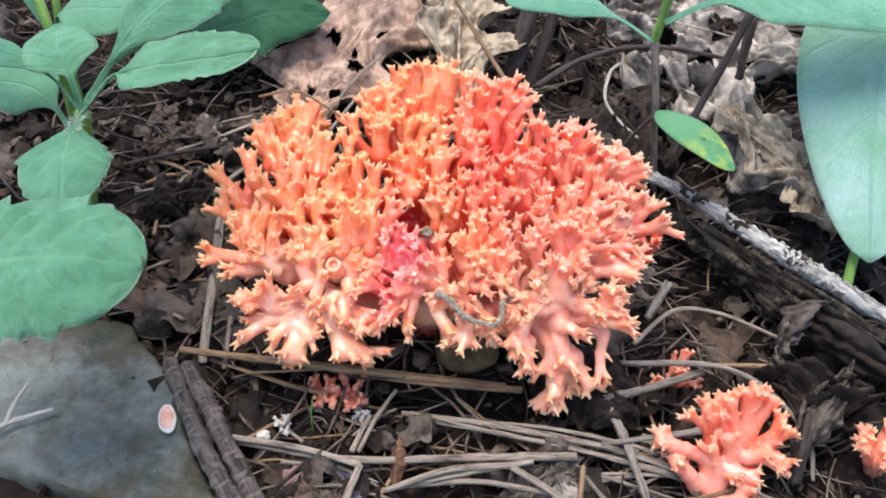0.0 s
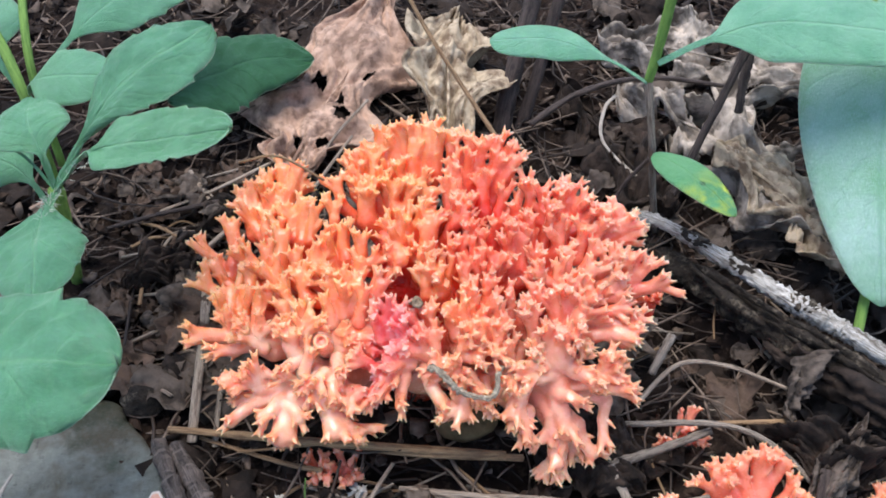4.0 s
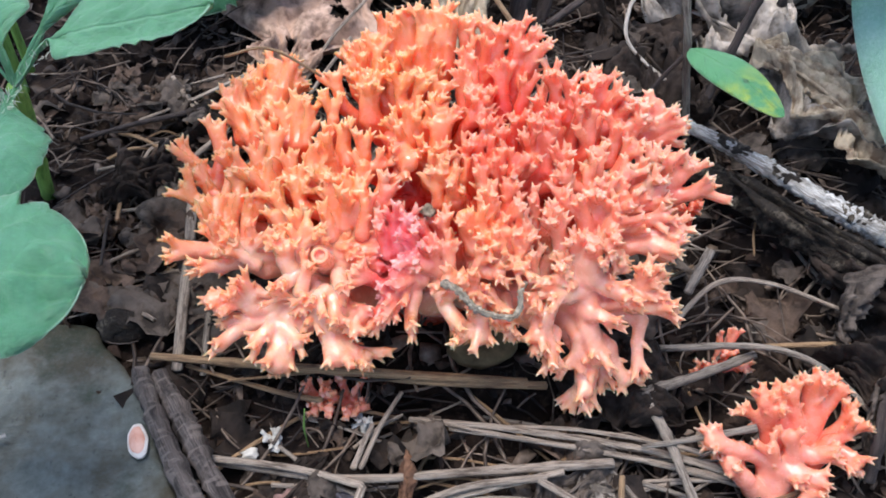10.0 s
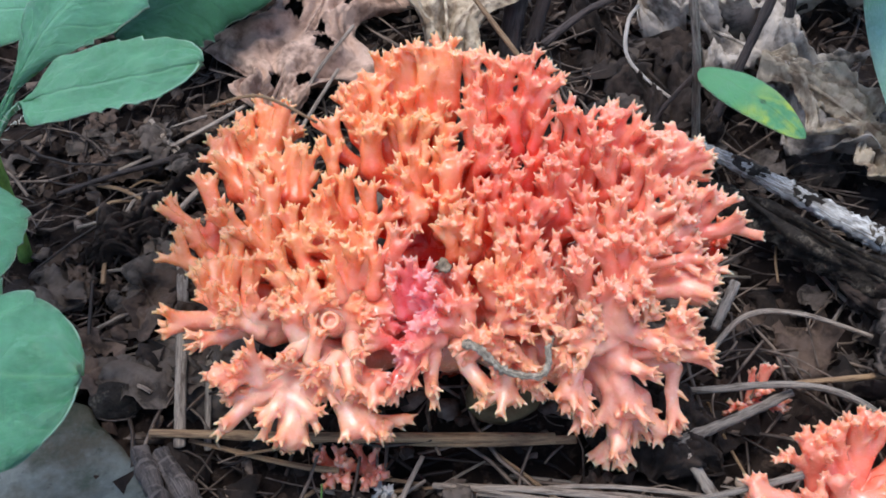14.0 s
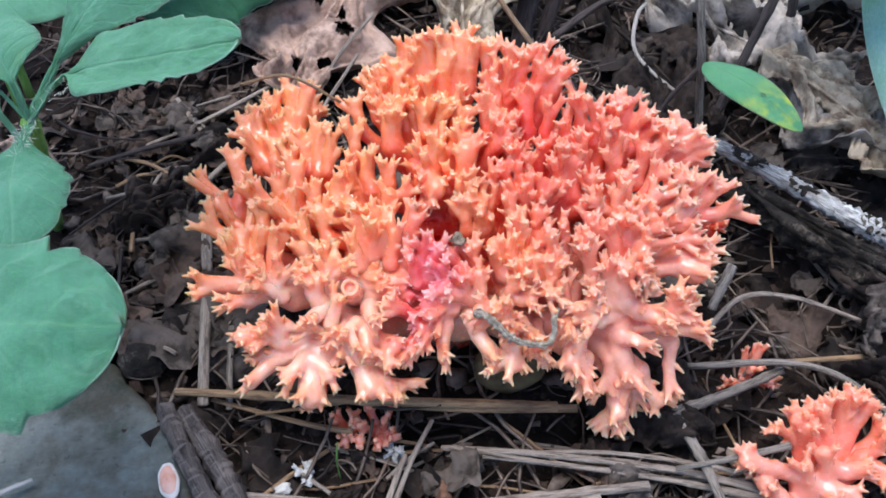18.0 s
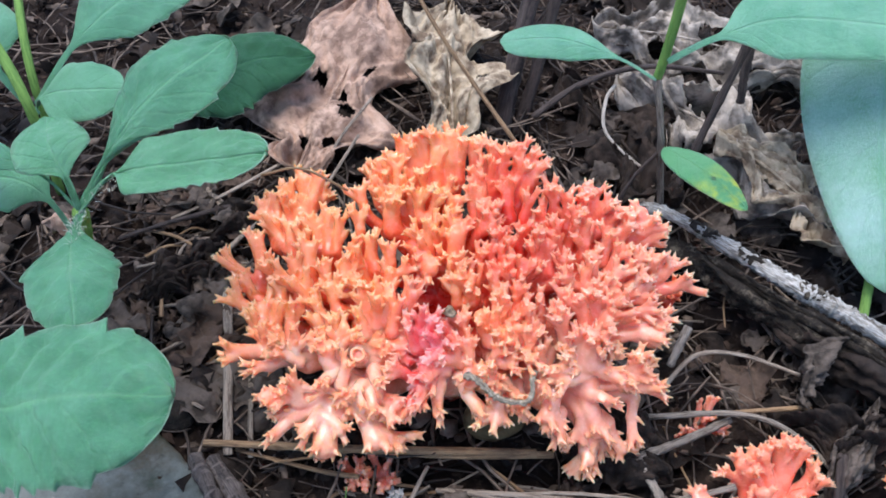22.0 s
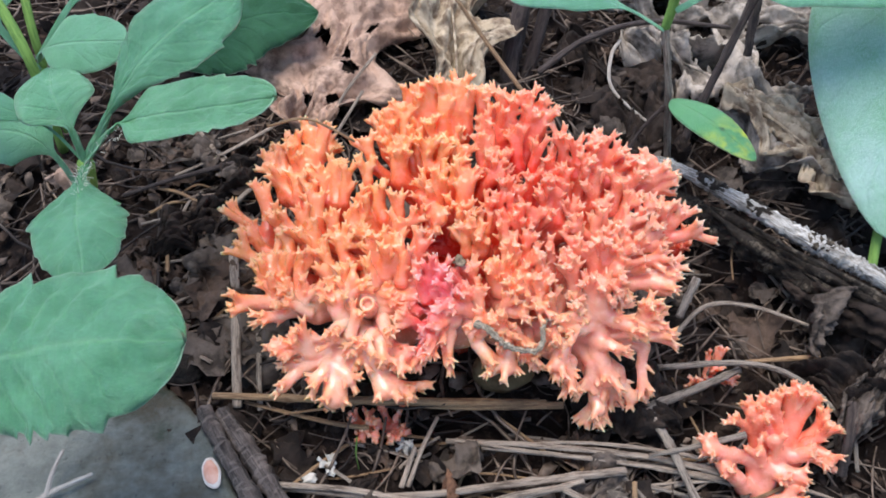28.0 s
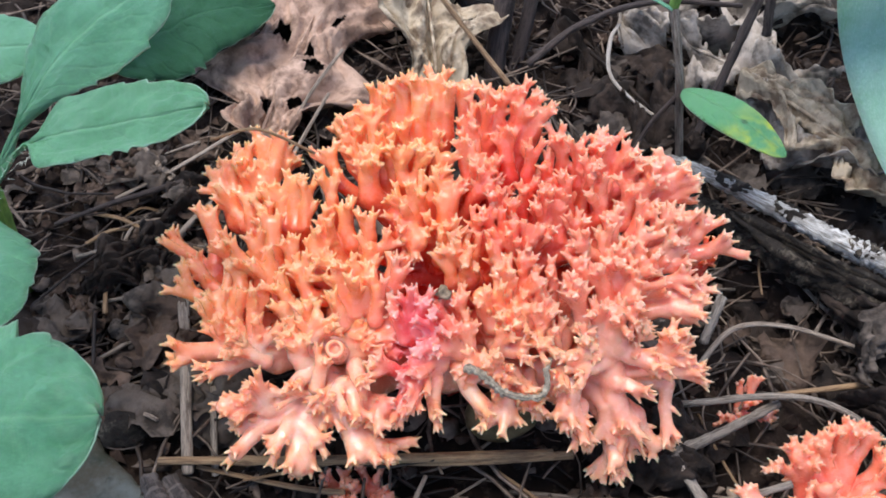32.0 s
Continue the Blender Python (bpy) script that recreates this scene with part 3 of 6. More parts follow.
    rows = np.array(branches, float)
    for row in rows:
        branch(row[:3], row[3:6], row[6], r.integers(*sprouts))
    for n in range(int(fill * len(rows))):
        a, b = rows[r.choice(len(rows), 2, replace=False)]
        if np.linalg.norm(a[:3] - b[:3]) < 1.6:
            m = (a + b) / 2
            m[:3] += (m[3:6] - m[:3]) * r.uniform(0.1, 0.4) + jit(0.12)
            branch(m[:3], m[3:6] + (root - m[3:6]) * 0.15, min(a[6], b[6]) * 0.8, 1)
    return caps


def tuft(x, y, z, spread, height, count, thick, seed):
    """Branch rows for a small tuft: columns that fan out from one foot."""
    r = np.random.default_rng(seed)
    rows = []
    for n in range(count):
        ang = 6.28 * n / count + r.normal() * 0.35
        out = spread * r.uniform(0.45, 1.0) * (0.3 if n == 0 else 1)
        dx, dy = out * math.cos(ang), out * math.sin(ang)
        rows.append((x + dx, y + dy, z + height * r.uniform(0.7, 1.0), x + 0.35 * dx, y + 0.35 * dy, z + 0.3 * height, thick * r.uniform(0.8, 1.15)))
    return rows


# ---- the large structure: the ground ----
def build_ground():
    near_x, near_y = np.arange(-24, 24.01, 0.2), np.arange(2, 42.01, 0.2)
    grow = np.geomspace(0.3, 3000, 26)
    xs = np.r_[(near_x[0] - grow)[::-1], near_x, near_x[-1] + grow]
    ys = np.r_[(near_y[0] - grow)[::-1], near_y, near_y[-1] + grow]
    gx, gy = np.meshgrid(xs, ys, indexing="ij")
    z = ground_z(gx, gy)
    rough = np.array([0.55 * noise.fractal(Vector((x * 0.45, y * 0.45, 3.0)), 1.0, 2.0, 5) for x, y in zip(gx.ravel(), gy.ravel())]).reshape(gx.shape)
    verts = np.stack([gx, gy, z + rough - 0.35], -1).reshape(-1, 3)
    ny = len(ys)
    i, j = np.meshgrid(np.arange(len(xs) - 1), np.arange(ny - 1), indexing="ij")
    a = (i * ny + j).ravel()
    faces = np.stack([a, a + ny, a + ny + 1, a + 1], 1)
    ob = new("ground", mesh_from("ground", verts, faces, SOIL))
    return tagged(ob, "dark damp woodland soil with crumbs of rotted wood", "ground", kind="structure")


build_ground()

# ---- the coral fungus ----
fungus = thing("coral_fungus", (-0.4, 15.9, 0.0), "large orange and salmon coral fungus with toothed branch tips", "fungus")


def pigment_and_bounce(v):
    """Shares of each shade over the large fungus: orange on one flank, salmon on the other, red within, pink and pale
    in front. Part of the red within stands in for light bounced in the gaps.
    """
    x, y, z = v.T
    blur = 0.12 * np.sin(2.3 * x + 1.1 * y) + 0.12 * np.sin(1.7 * y - 2.9 * z + 1.0)
    bell = lambda c, w: np.exp(-(((v - c) / w) ** 2).sum(1))  # noqa: E731
    red = 0.95 * bell((0.8, 16.2, 4.0), (1.0, 1.1, 1.4)) + 0.75 * bell((2.3, 16.6, 4.2), (1.1, 1.1, 1.4)) + 0.6 * bell((1.3, 17.8, 4.9), (0.9, 1.2, 1.4))
    # redder towards the heart and the crevice: bounced red light put into the colour
    red = red + 0.9 * bell((-1.0, 16.3, 3.2), (0.55, 0.8, 1.0)) + 0.9 * ease(3.0, 1.7, np.linalg.norm(v - MIDDLE, axis=1)) * ease(13.8, 14.8, y)
    pink = 1.0 * bell((-0.95, 14.5, 3.0), (0.8, 0.9, 1.2)) + 0.9 * bell((-1.5, 13.5, 2.4), (0.6, 0.8, 1.0))
    pale = (0.95 - 0.25 * ease(-0.5, 1.5, x)) * ease(3.6, 2.7, z) * ease(15.2, 13.9, y) + 0.8 * bell((-3.6, 14.5, 3.0), (1.6, 0.7, 0.6))
    return {"salmon": np.clip(ease(-1.0, 2.6, x) + blur, 0, 1), "red": np.clip(red + blur * (red > 0.1), 0, 1), "pink": np.clip(pink + blur * (pink > 0.1), 0, 1), "pale": np.clip(pale, 0, 1) * (1 - pink)}


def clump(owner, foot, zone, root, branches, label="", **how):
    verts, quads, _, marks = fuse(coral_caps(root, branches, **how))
    marks |= pigment_and_bounce(verts) if zone is None else {k: np.full(len(verts), q) for k, q in zip(("salmon", "red", "pink", "pale"), zone)}
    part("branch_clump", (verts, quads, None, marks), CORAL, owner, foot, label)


FOOT = (-0.4, 15.9, 0.0)
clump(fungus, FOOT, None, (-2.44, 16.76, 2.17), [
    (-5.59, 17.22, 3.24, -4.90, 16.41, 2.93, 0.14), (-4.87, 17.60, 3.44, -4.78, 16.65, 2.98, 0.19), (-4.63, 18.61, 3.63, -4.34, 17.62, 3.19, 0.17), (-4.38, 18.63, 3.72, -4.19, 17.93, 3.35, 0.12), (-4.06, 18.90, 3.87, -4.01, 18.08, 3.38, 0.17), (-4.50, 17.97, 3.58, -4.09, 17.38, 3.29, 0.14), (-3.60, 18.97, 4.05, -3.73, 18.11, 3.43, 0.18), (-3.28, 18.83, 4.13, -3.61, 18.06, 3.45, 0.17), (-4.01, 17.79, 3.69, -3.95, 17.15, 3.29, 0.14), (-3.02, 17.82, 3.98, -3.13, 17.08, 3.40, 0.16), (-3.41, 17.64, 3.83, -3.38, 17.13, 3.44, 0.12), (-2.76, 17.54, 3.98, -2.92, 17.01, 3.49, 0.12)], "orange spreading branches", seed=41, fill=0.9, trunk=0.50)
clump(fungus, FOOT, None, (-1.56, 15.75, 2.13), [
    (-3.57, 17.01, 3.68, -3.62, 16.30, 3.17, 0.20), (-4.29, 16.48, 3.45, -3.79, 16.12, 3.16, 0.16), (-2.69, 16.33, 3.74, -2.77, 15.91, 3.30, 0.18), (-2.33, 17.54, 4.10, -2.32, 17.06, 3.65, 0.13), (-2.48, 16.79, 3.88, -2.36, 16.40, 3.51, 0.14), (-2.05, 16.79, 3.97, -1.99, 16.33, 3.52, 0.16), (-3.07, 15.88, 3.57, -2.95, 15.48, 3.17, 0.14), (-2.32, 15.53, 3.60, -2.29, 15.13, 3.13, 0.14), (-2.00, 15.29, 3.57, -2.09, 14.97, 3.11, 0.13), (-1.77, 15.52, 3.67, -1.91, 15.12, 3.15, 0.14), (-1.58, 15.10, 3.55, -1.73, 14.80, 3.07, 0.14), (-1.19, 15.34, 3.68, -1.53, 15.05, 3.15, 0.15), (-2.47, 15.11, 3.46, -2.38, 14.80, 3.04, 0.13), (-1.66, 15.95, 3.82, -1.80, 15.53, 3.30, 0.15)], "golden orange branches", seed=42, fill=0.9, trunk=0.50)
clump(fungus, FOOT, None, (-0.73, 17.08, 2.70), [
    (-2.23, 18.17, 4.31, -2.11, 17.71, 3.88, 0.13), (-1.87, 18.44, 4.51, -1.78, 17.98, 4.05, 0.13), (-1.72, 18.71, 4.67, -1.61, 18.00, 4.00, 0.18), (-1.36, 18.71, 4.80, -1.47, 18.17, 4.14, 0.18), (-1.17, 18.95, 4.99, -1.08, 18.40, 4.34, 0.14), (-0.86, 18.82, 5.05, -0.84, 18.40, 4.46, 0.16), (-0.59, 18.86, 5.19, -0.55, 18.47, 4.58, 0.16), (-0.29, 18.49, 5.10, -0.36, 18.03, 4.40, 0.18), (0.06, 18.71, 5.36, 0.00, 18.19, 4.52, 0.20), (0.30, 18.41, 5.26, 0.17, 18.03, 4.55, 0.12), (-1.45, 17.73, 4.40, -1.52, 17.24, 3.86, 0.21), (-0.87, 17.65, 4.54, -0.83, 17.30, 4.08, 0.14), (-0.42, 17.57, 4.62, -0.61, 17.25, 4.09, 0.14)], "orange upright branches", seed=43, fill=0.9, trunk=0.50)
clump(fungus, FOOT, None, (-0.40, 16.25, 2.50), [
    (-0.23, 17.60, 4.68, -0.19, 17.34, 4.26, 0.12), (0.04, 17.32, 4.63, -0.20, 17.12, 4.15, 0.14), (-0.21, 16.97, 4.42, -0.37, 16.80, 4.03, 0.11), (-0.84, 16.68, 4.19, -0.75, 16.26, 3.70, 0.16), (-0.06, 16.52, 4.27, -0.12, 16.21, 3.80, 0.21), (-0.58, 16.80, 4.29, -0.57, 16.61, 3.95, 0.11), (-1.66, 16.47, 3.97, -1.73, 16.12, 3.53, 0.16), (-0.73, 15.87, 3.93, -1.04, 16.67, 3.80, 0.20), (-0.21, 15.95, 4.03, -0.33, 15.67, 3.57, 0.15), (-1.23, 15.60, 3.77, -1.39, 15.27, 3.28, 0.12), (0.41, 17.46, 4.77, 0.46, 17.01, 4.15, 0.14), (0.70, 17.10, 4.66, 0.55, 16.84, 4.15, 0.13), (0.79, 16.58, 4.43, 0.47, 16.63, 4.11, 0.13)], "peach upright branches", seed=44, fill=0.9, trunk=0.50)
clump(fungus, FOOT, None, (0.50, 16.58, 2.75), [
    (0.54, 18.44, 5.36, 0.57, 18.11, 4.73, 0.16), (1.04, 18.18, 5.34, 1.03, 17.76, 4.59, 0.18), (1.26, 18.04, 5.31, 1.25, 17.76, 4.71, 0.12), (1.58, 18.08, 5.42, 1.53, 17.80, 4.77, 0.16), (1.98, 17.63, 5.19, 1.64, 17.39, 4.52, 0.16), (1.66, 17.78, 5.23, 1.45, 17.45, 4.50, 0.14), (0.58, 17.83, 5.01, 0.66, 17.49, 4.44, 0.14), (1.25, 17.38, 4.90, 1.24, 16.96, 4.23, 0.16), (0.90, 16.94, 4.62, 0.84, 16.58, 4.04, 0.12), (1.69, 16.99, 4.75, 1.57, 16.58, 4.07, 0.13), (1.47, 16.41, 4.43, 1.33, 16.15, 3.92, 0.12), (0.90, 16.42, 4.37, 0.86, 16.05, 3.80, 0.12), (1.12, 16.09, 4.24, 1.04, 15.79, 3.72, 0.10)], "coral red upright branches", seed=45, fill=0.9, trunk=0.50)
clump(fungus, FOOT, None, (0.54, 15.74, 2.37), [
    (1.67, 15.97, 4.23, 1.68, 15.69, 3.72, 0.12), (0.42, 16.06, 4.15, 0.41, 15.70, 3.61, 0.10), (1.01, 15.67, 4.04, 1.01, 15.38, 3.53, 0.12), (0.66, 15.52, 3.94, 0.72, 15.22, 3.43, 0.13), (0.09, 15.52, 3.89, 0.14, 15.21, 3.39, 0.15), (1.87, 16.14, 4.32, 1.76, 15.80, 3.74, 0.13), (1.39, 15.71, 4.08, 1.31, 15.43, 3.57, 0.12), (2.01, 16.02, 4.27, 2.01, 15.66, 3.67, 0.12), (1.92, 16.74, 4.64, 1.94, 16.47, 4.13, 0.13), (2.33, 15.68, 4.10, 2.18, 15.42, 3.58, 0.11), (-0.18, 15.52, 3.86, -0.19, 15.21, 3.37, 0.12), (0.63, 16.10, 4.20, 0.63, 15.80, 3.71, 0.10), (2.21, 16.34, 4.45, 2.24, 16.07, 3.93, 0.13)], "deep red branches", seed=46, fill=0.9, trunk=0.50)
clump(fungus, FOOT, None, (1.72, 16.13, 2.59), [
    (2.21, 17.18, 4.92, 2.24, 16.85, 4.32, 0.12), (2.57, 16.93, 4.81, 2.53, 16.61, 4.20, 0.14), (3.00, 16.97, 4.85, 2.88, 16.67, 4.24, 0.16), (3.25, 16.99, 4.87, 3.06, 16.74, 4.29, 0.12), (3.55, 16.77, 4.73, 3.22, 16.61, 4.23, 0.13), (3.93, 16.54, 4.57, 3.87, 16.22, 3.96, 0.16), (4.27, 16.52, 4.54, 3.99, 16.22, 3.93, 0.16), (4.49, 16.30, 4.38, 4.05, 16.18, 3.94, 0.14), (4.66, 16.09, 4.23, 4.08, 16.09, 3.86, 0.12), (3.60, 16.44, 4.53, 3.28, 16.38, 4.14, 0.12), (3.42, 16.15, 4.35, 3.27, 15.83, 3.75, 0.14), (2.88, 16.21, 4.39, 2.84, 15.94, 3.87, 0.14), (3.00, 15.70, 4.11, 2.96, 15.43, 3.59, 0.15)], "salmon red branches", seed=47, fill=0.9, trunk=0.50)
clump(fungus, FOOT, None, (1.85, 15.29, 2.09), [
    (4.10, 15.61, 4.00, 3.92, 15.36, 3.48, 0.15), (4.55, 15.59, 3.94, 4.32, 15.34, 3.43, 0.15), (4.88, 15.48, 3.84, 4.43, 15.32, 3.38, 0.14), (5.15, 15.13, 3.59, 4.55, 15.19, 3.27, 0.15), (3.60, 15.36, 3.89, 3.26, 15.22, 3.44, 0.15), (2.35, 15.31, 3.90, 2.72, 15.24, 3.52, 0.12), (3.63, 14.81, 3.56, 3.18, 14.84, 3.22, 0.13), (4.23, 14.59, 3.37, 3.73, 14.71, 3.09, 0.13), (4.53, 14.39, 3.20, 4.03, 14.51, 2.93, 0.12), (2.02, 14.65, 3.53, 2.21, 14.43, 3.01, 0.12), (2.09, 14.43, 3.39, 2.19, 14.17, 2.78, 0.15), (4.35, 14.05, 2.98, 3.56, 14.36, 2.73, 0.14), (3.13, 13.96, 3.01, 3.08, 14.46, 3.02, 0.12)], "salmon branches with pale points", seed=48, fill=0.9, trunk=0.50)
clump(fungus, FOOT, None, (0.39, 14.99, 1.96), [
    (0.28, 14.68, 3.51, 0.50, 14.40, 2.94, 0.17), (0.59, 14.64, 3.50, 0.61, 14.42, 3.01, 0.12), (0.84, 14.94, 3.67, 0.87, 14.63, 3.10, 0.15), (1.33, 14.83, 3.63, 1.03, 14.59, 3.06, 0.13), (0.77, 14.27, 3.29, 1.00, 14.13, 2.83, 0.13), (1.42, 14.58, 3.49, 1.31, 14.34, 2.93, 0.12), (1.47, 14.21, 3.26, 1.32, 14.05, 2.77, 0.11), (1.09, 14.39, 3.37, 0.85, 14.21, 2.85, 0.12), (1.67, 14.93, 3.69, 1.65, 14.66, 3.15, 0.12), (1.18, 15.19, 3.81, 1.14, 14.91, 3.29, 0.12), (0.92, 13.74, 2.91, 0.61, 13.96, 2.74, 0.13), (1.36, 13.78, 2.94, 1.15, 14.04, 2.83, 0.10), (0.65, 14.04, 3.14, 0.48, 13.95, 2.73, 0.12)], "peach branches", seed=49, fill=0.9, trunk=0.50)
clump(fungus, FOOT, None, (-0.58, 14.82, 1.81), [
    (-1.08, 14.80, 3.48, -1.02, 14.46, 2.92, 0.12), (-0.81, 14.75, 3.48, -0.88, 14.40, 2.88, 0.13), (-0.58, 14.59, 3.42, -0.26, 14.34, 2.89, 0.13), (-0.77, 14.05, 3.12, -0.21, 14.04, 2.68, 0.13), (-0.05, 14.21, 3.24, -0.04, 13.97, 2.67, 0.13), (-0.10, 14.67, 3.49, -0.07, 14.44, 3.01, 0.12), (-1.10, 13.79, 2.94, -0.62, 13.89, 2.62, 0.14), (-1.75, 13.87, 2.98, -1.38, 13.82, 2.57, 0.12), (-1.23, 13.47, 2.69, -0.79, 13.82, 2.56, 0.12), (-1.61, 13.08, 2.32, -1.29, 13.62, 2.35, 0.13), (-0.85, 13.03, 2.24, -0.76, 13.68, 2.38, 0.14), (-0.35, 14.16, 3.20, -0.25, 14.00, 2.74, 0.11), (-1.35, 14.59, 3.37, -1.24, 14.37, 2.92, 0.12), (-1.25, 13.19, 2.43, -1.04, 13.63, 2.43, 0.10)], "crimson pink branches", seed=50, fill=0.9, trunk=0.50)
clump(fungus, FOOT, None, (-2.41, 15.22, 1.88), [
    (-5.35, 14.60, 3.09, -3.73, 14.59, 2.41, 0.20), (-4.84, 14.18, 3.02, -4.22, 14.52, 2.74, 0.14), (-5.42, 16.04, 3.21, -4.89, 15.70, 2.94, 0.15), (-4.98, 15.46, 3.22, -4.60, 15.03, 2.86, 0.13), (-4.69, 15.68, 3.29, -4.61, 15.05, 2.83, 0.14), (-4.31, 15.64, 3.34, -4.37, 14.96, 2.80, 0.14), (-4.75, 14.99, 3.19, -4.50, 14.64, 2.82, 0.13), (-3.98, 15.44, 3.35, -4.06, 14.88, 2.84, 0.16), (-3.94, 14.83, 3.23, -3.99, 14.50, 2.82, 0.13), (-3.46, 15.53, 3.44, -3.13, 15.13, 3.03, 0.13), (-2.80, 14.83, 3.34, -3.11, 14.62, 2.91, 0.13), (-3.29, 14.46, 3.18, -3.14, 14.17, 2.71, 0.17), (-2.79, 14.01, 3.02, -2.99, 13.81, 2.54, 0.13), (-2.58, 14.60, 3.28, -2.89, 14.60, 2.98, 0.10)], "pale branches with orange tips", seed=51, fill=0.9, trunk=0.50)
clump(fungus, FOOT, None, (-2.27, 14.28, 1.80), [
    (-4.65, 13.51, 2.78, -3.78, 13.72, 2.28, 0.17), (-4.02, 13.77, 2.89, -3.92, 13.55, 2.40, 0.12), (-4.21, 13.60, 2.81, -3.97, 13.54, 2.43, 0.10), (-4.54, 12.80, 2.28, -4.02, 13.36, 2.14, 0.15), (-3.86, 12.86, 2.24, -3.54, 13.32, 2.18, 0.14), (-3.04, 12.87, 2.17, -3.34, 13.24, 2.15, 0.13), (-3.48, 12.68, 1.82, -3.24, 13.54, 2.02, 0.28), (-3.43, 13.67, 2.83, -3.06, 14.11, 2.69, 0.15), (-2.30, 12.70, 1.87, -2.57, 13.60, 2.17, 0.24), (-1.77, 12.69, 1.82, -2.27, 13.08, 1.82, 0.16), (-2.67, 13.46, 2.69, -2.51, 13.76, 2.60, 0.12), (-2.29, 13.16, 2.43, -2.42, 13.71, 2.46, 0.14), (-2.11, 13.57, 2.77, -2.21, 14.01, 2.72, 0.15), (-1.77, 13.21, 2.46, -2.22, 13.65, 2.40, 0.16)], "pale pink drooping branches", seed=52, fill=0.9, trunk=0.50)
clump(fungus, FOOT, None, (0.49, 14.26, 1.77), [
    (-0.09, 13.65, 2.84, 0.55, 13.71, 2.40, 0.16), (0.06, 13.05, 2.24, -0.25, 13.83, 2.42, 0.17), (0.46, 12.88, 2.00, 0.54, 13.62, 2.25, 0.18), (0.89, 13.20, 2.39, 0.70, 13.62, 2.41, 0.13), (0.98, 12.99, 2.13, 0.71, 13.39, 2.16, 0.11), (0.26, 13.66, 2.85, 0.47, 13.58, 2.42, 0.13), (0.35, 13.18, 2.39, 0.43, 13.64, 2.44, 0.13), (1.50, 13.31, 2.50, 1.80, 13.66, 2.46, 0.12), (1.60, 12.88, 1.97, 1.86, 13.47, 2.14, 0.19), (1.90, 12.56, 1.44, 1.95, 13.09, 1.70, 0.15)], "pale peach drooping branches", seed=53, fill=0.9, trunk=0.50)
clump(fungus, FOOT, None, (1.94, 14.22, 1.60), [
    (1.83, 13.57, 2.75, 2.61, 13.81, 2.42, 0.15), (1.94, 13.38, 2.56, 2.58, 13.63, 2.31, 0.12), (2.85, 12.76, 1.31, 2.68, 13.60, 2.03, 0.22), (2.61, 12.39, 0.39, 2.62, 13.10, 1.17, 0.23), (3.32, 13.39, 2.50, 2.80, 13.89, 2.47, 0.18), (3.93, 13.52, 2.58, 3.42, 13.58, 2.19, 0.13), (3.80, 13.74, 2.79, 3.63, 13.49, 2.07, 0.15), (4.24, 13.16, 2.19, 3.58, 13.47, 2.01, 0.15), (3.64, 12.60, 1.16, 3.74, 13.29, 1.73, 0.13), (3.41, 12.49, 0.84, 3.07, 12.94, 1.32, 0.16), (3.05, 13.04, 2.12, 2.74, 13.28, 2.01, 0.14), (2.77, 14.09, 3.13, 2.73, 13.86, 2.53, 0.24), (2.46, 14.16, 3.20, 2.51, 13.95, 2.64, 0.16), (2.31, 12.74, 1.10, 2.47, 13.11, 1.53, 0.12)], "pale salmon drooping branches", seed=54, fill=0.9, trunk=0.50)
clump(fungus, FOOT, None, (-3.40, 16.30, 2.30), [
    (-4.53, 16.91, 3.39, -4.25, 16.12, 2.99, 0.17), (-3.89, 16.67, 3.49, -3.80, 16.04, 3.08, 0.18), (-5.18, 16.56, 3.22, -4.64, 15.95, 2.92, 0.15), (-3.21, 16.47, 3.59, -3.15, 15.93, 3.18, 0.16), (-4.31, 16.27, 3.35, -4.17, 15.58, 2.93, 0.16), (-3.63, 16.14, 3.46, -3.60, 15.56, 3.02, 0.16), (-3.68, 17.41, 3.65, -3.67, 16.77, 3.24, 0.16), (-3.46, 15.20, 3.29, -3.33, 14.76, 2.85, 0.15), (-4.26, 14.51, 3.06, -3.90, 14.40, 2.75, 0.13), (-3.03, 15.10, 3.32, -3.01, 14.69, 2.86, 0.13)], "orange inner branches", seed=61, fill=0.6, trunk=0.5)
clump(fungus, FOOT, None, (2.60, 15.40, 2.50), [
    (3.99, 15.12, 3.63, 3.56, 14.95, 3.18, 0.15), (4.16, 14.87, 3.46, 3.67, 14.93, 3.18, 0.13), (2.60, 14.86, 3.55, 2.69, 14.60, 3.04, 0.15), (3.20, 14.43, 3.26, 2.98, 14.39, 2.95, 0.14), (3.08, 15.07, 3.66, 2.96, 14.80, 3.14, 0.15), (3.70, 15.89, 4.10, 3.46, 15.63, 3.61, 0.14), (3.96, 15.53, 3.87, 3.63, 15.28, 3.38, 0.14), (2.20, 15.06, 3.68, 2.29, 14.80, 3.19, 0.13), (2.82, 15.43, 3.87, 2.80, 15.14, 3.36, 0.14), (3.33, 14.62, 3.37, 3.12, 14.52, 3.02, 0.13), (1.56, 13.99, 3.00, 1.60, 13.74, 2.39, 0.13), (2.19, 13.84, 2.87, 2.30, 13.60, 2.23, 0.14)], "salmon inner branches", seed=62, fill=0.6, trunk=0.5)
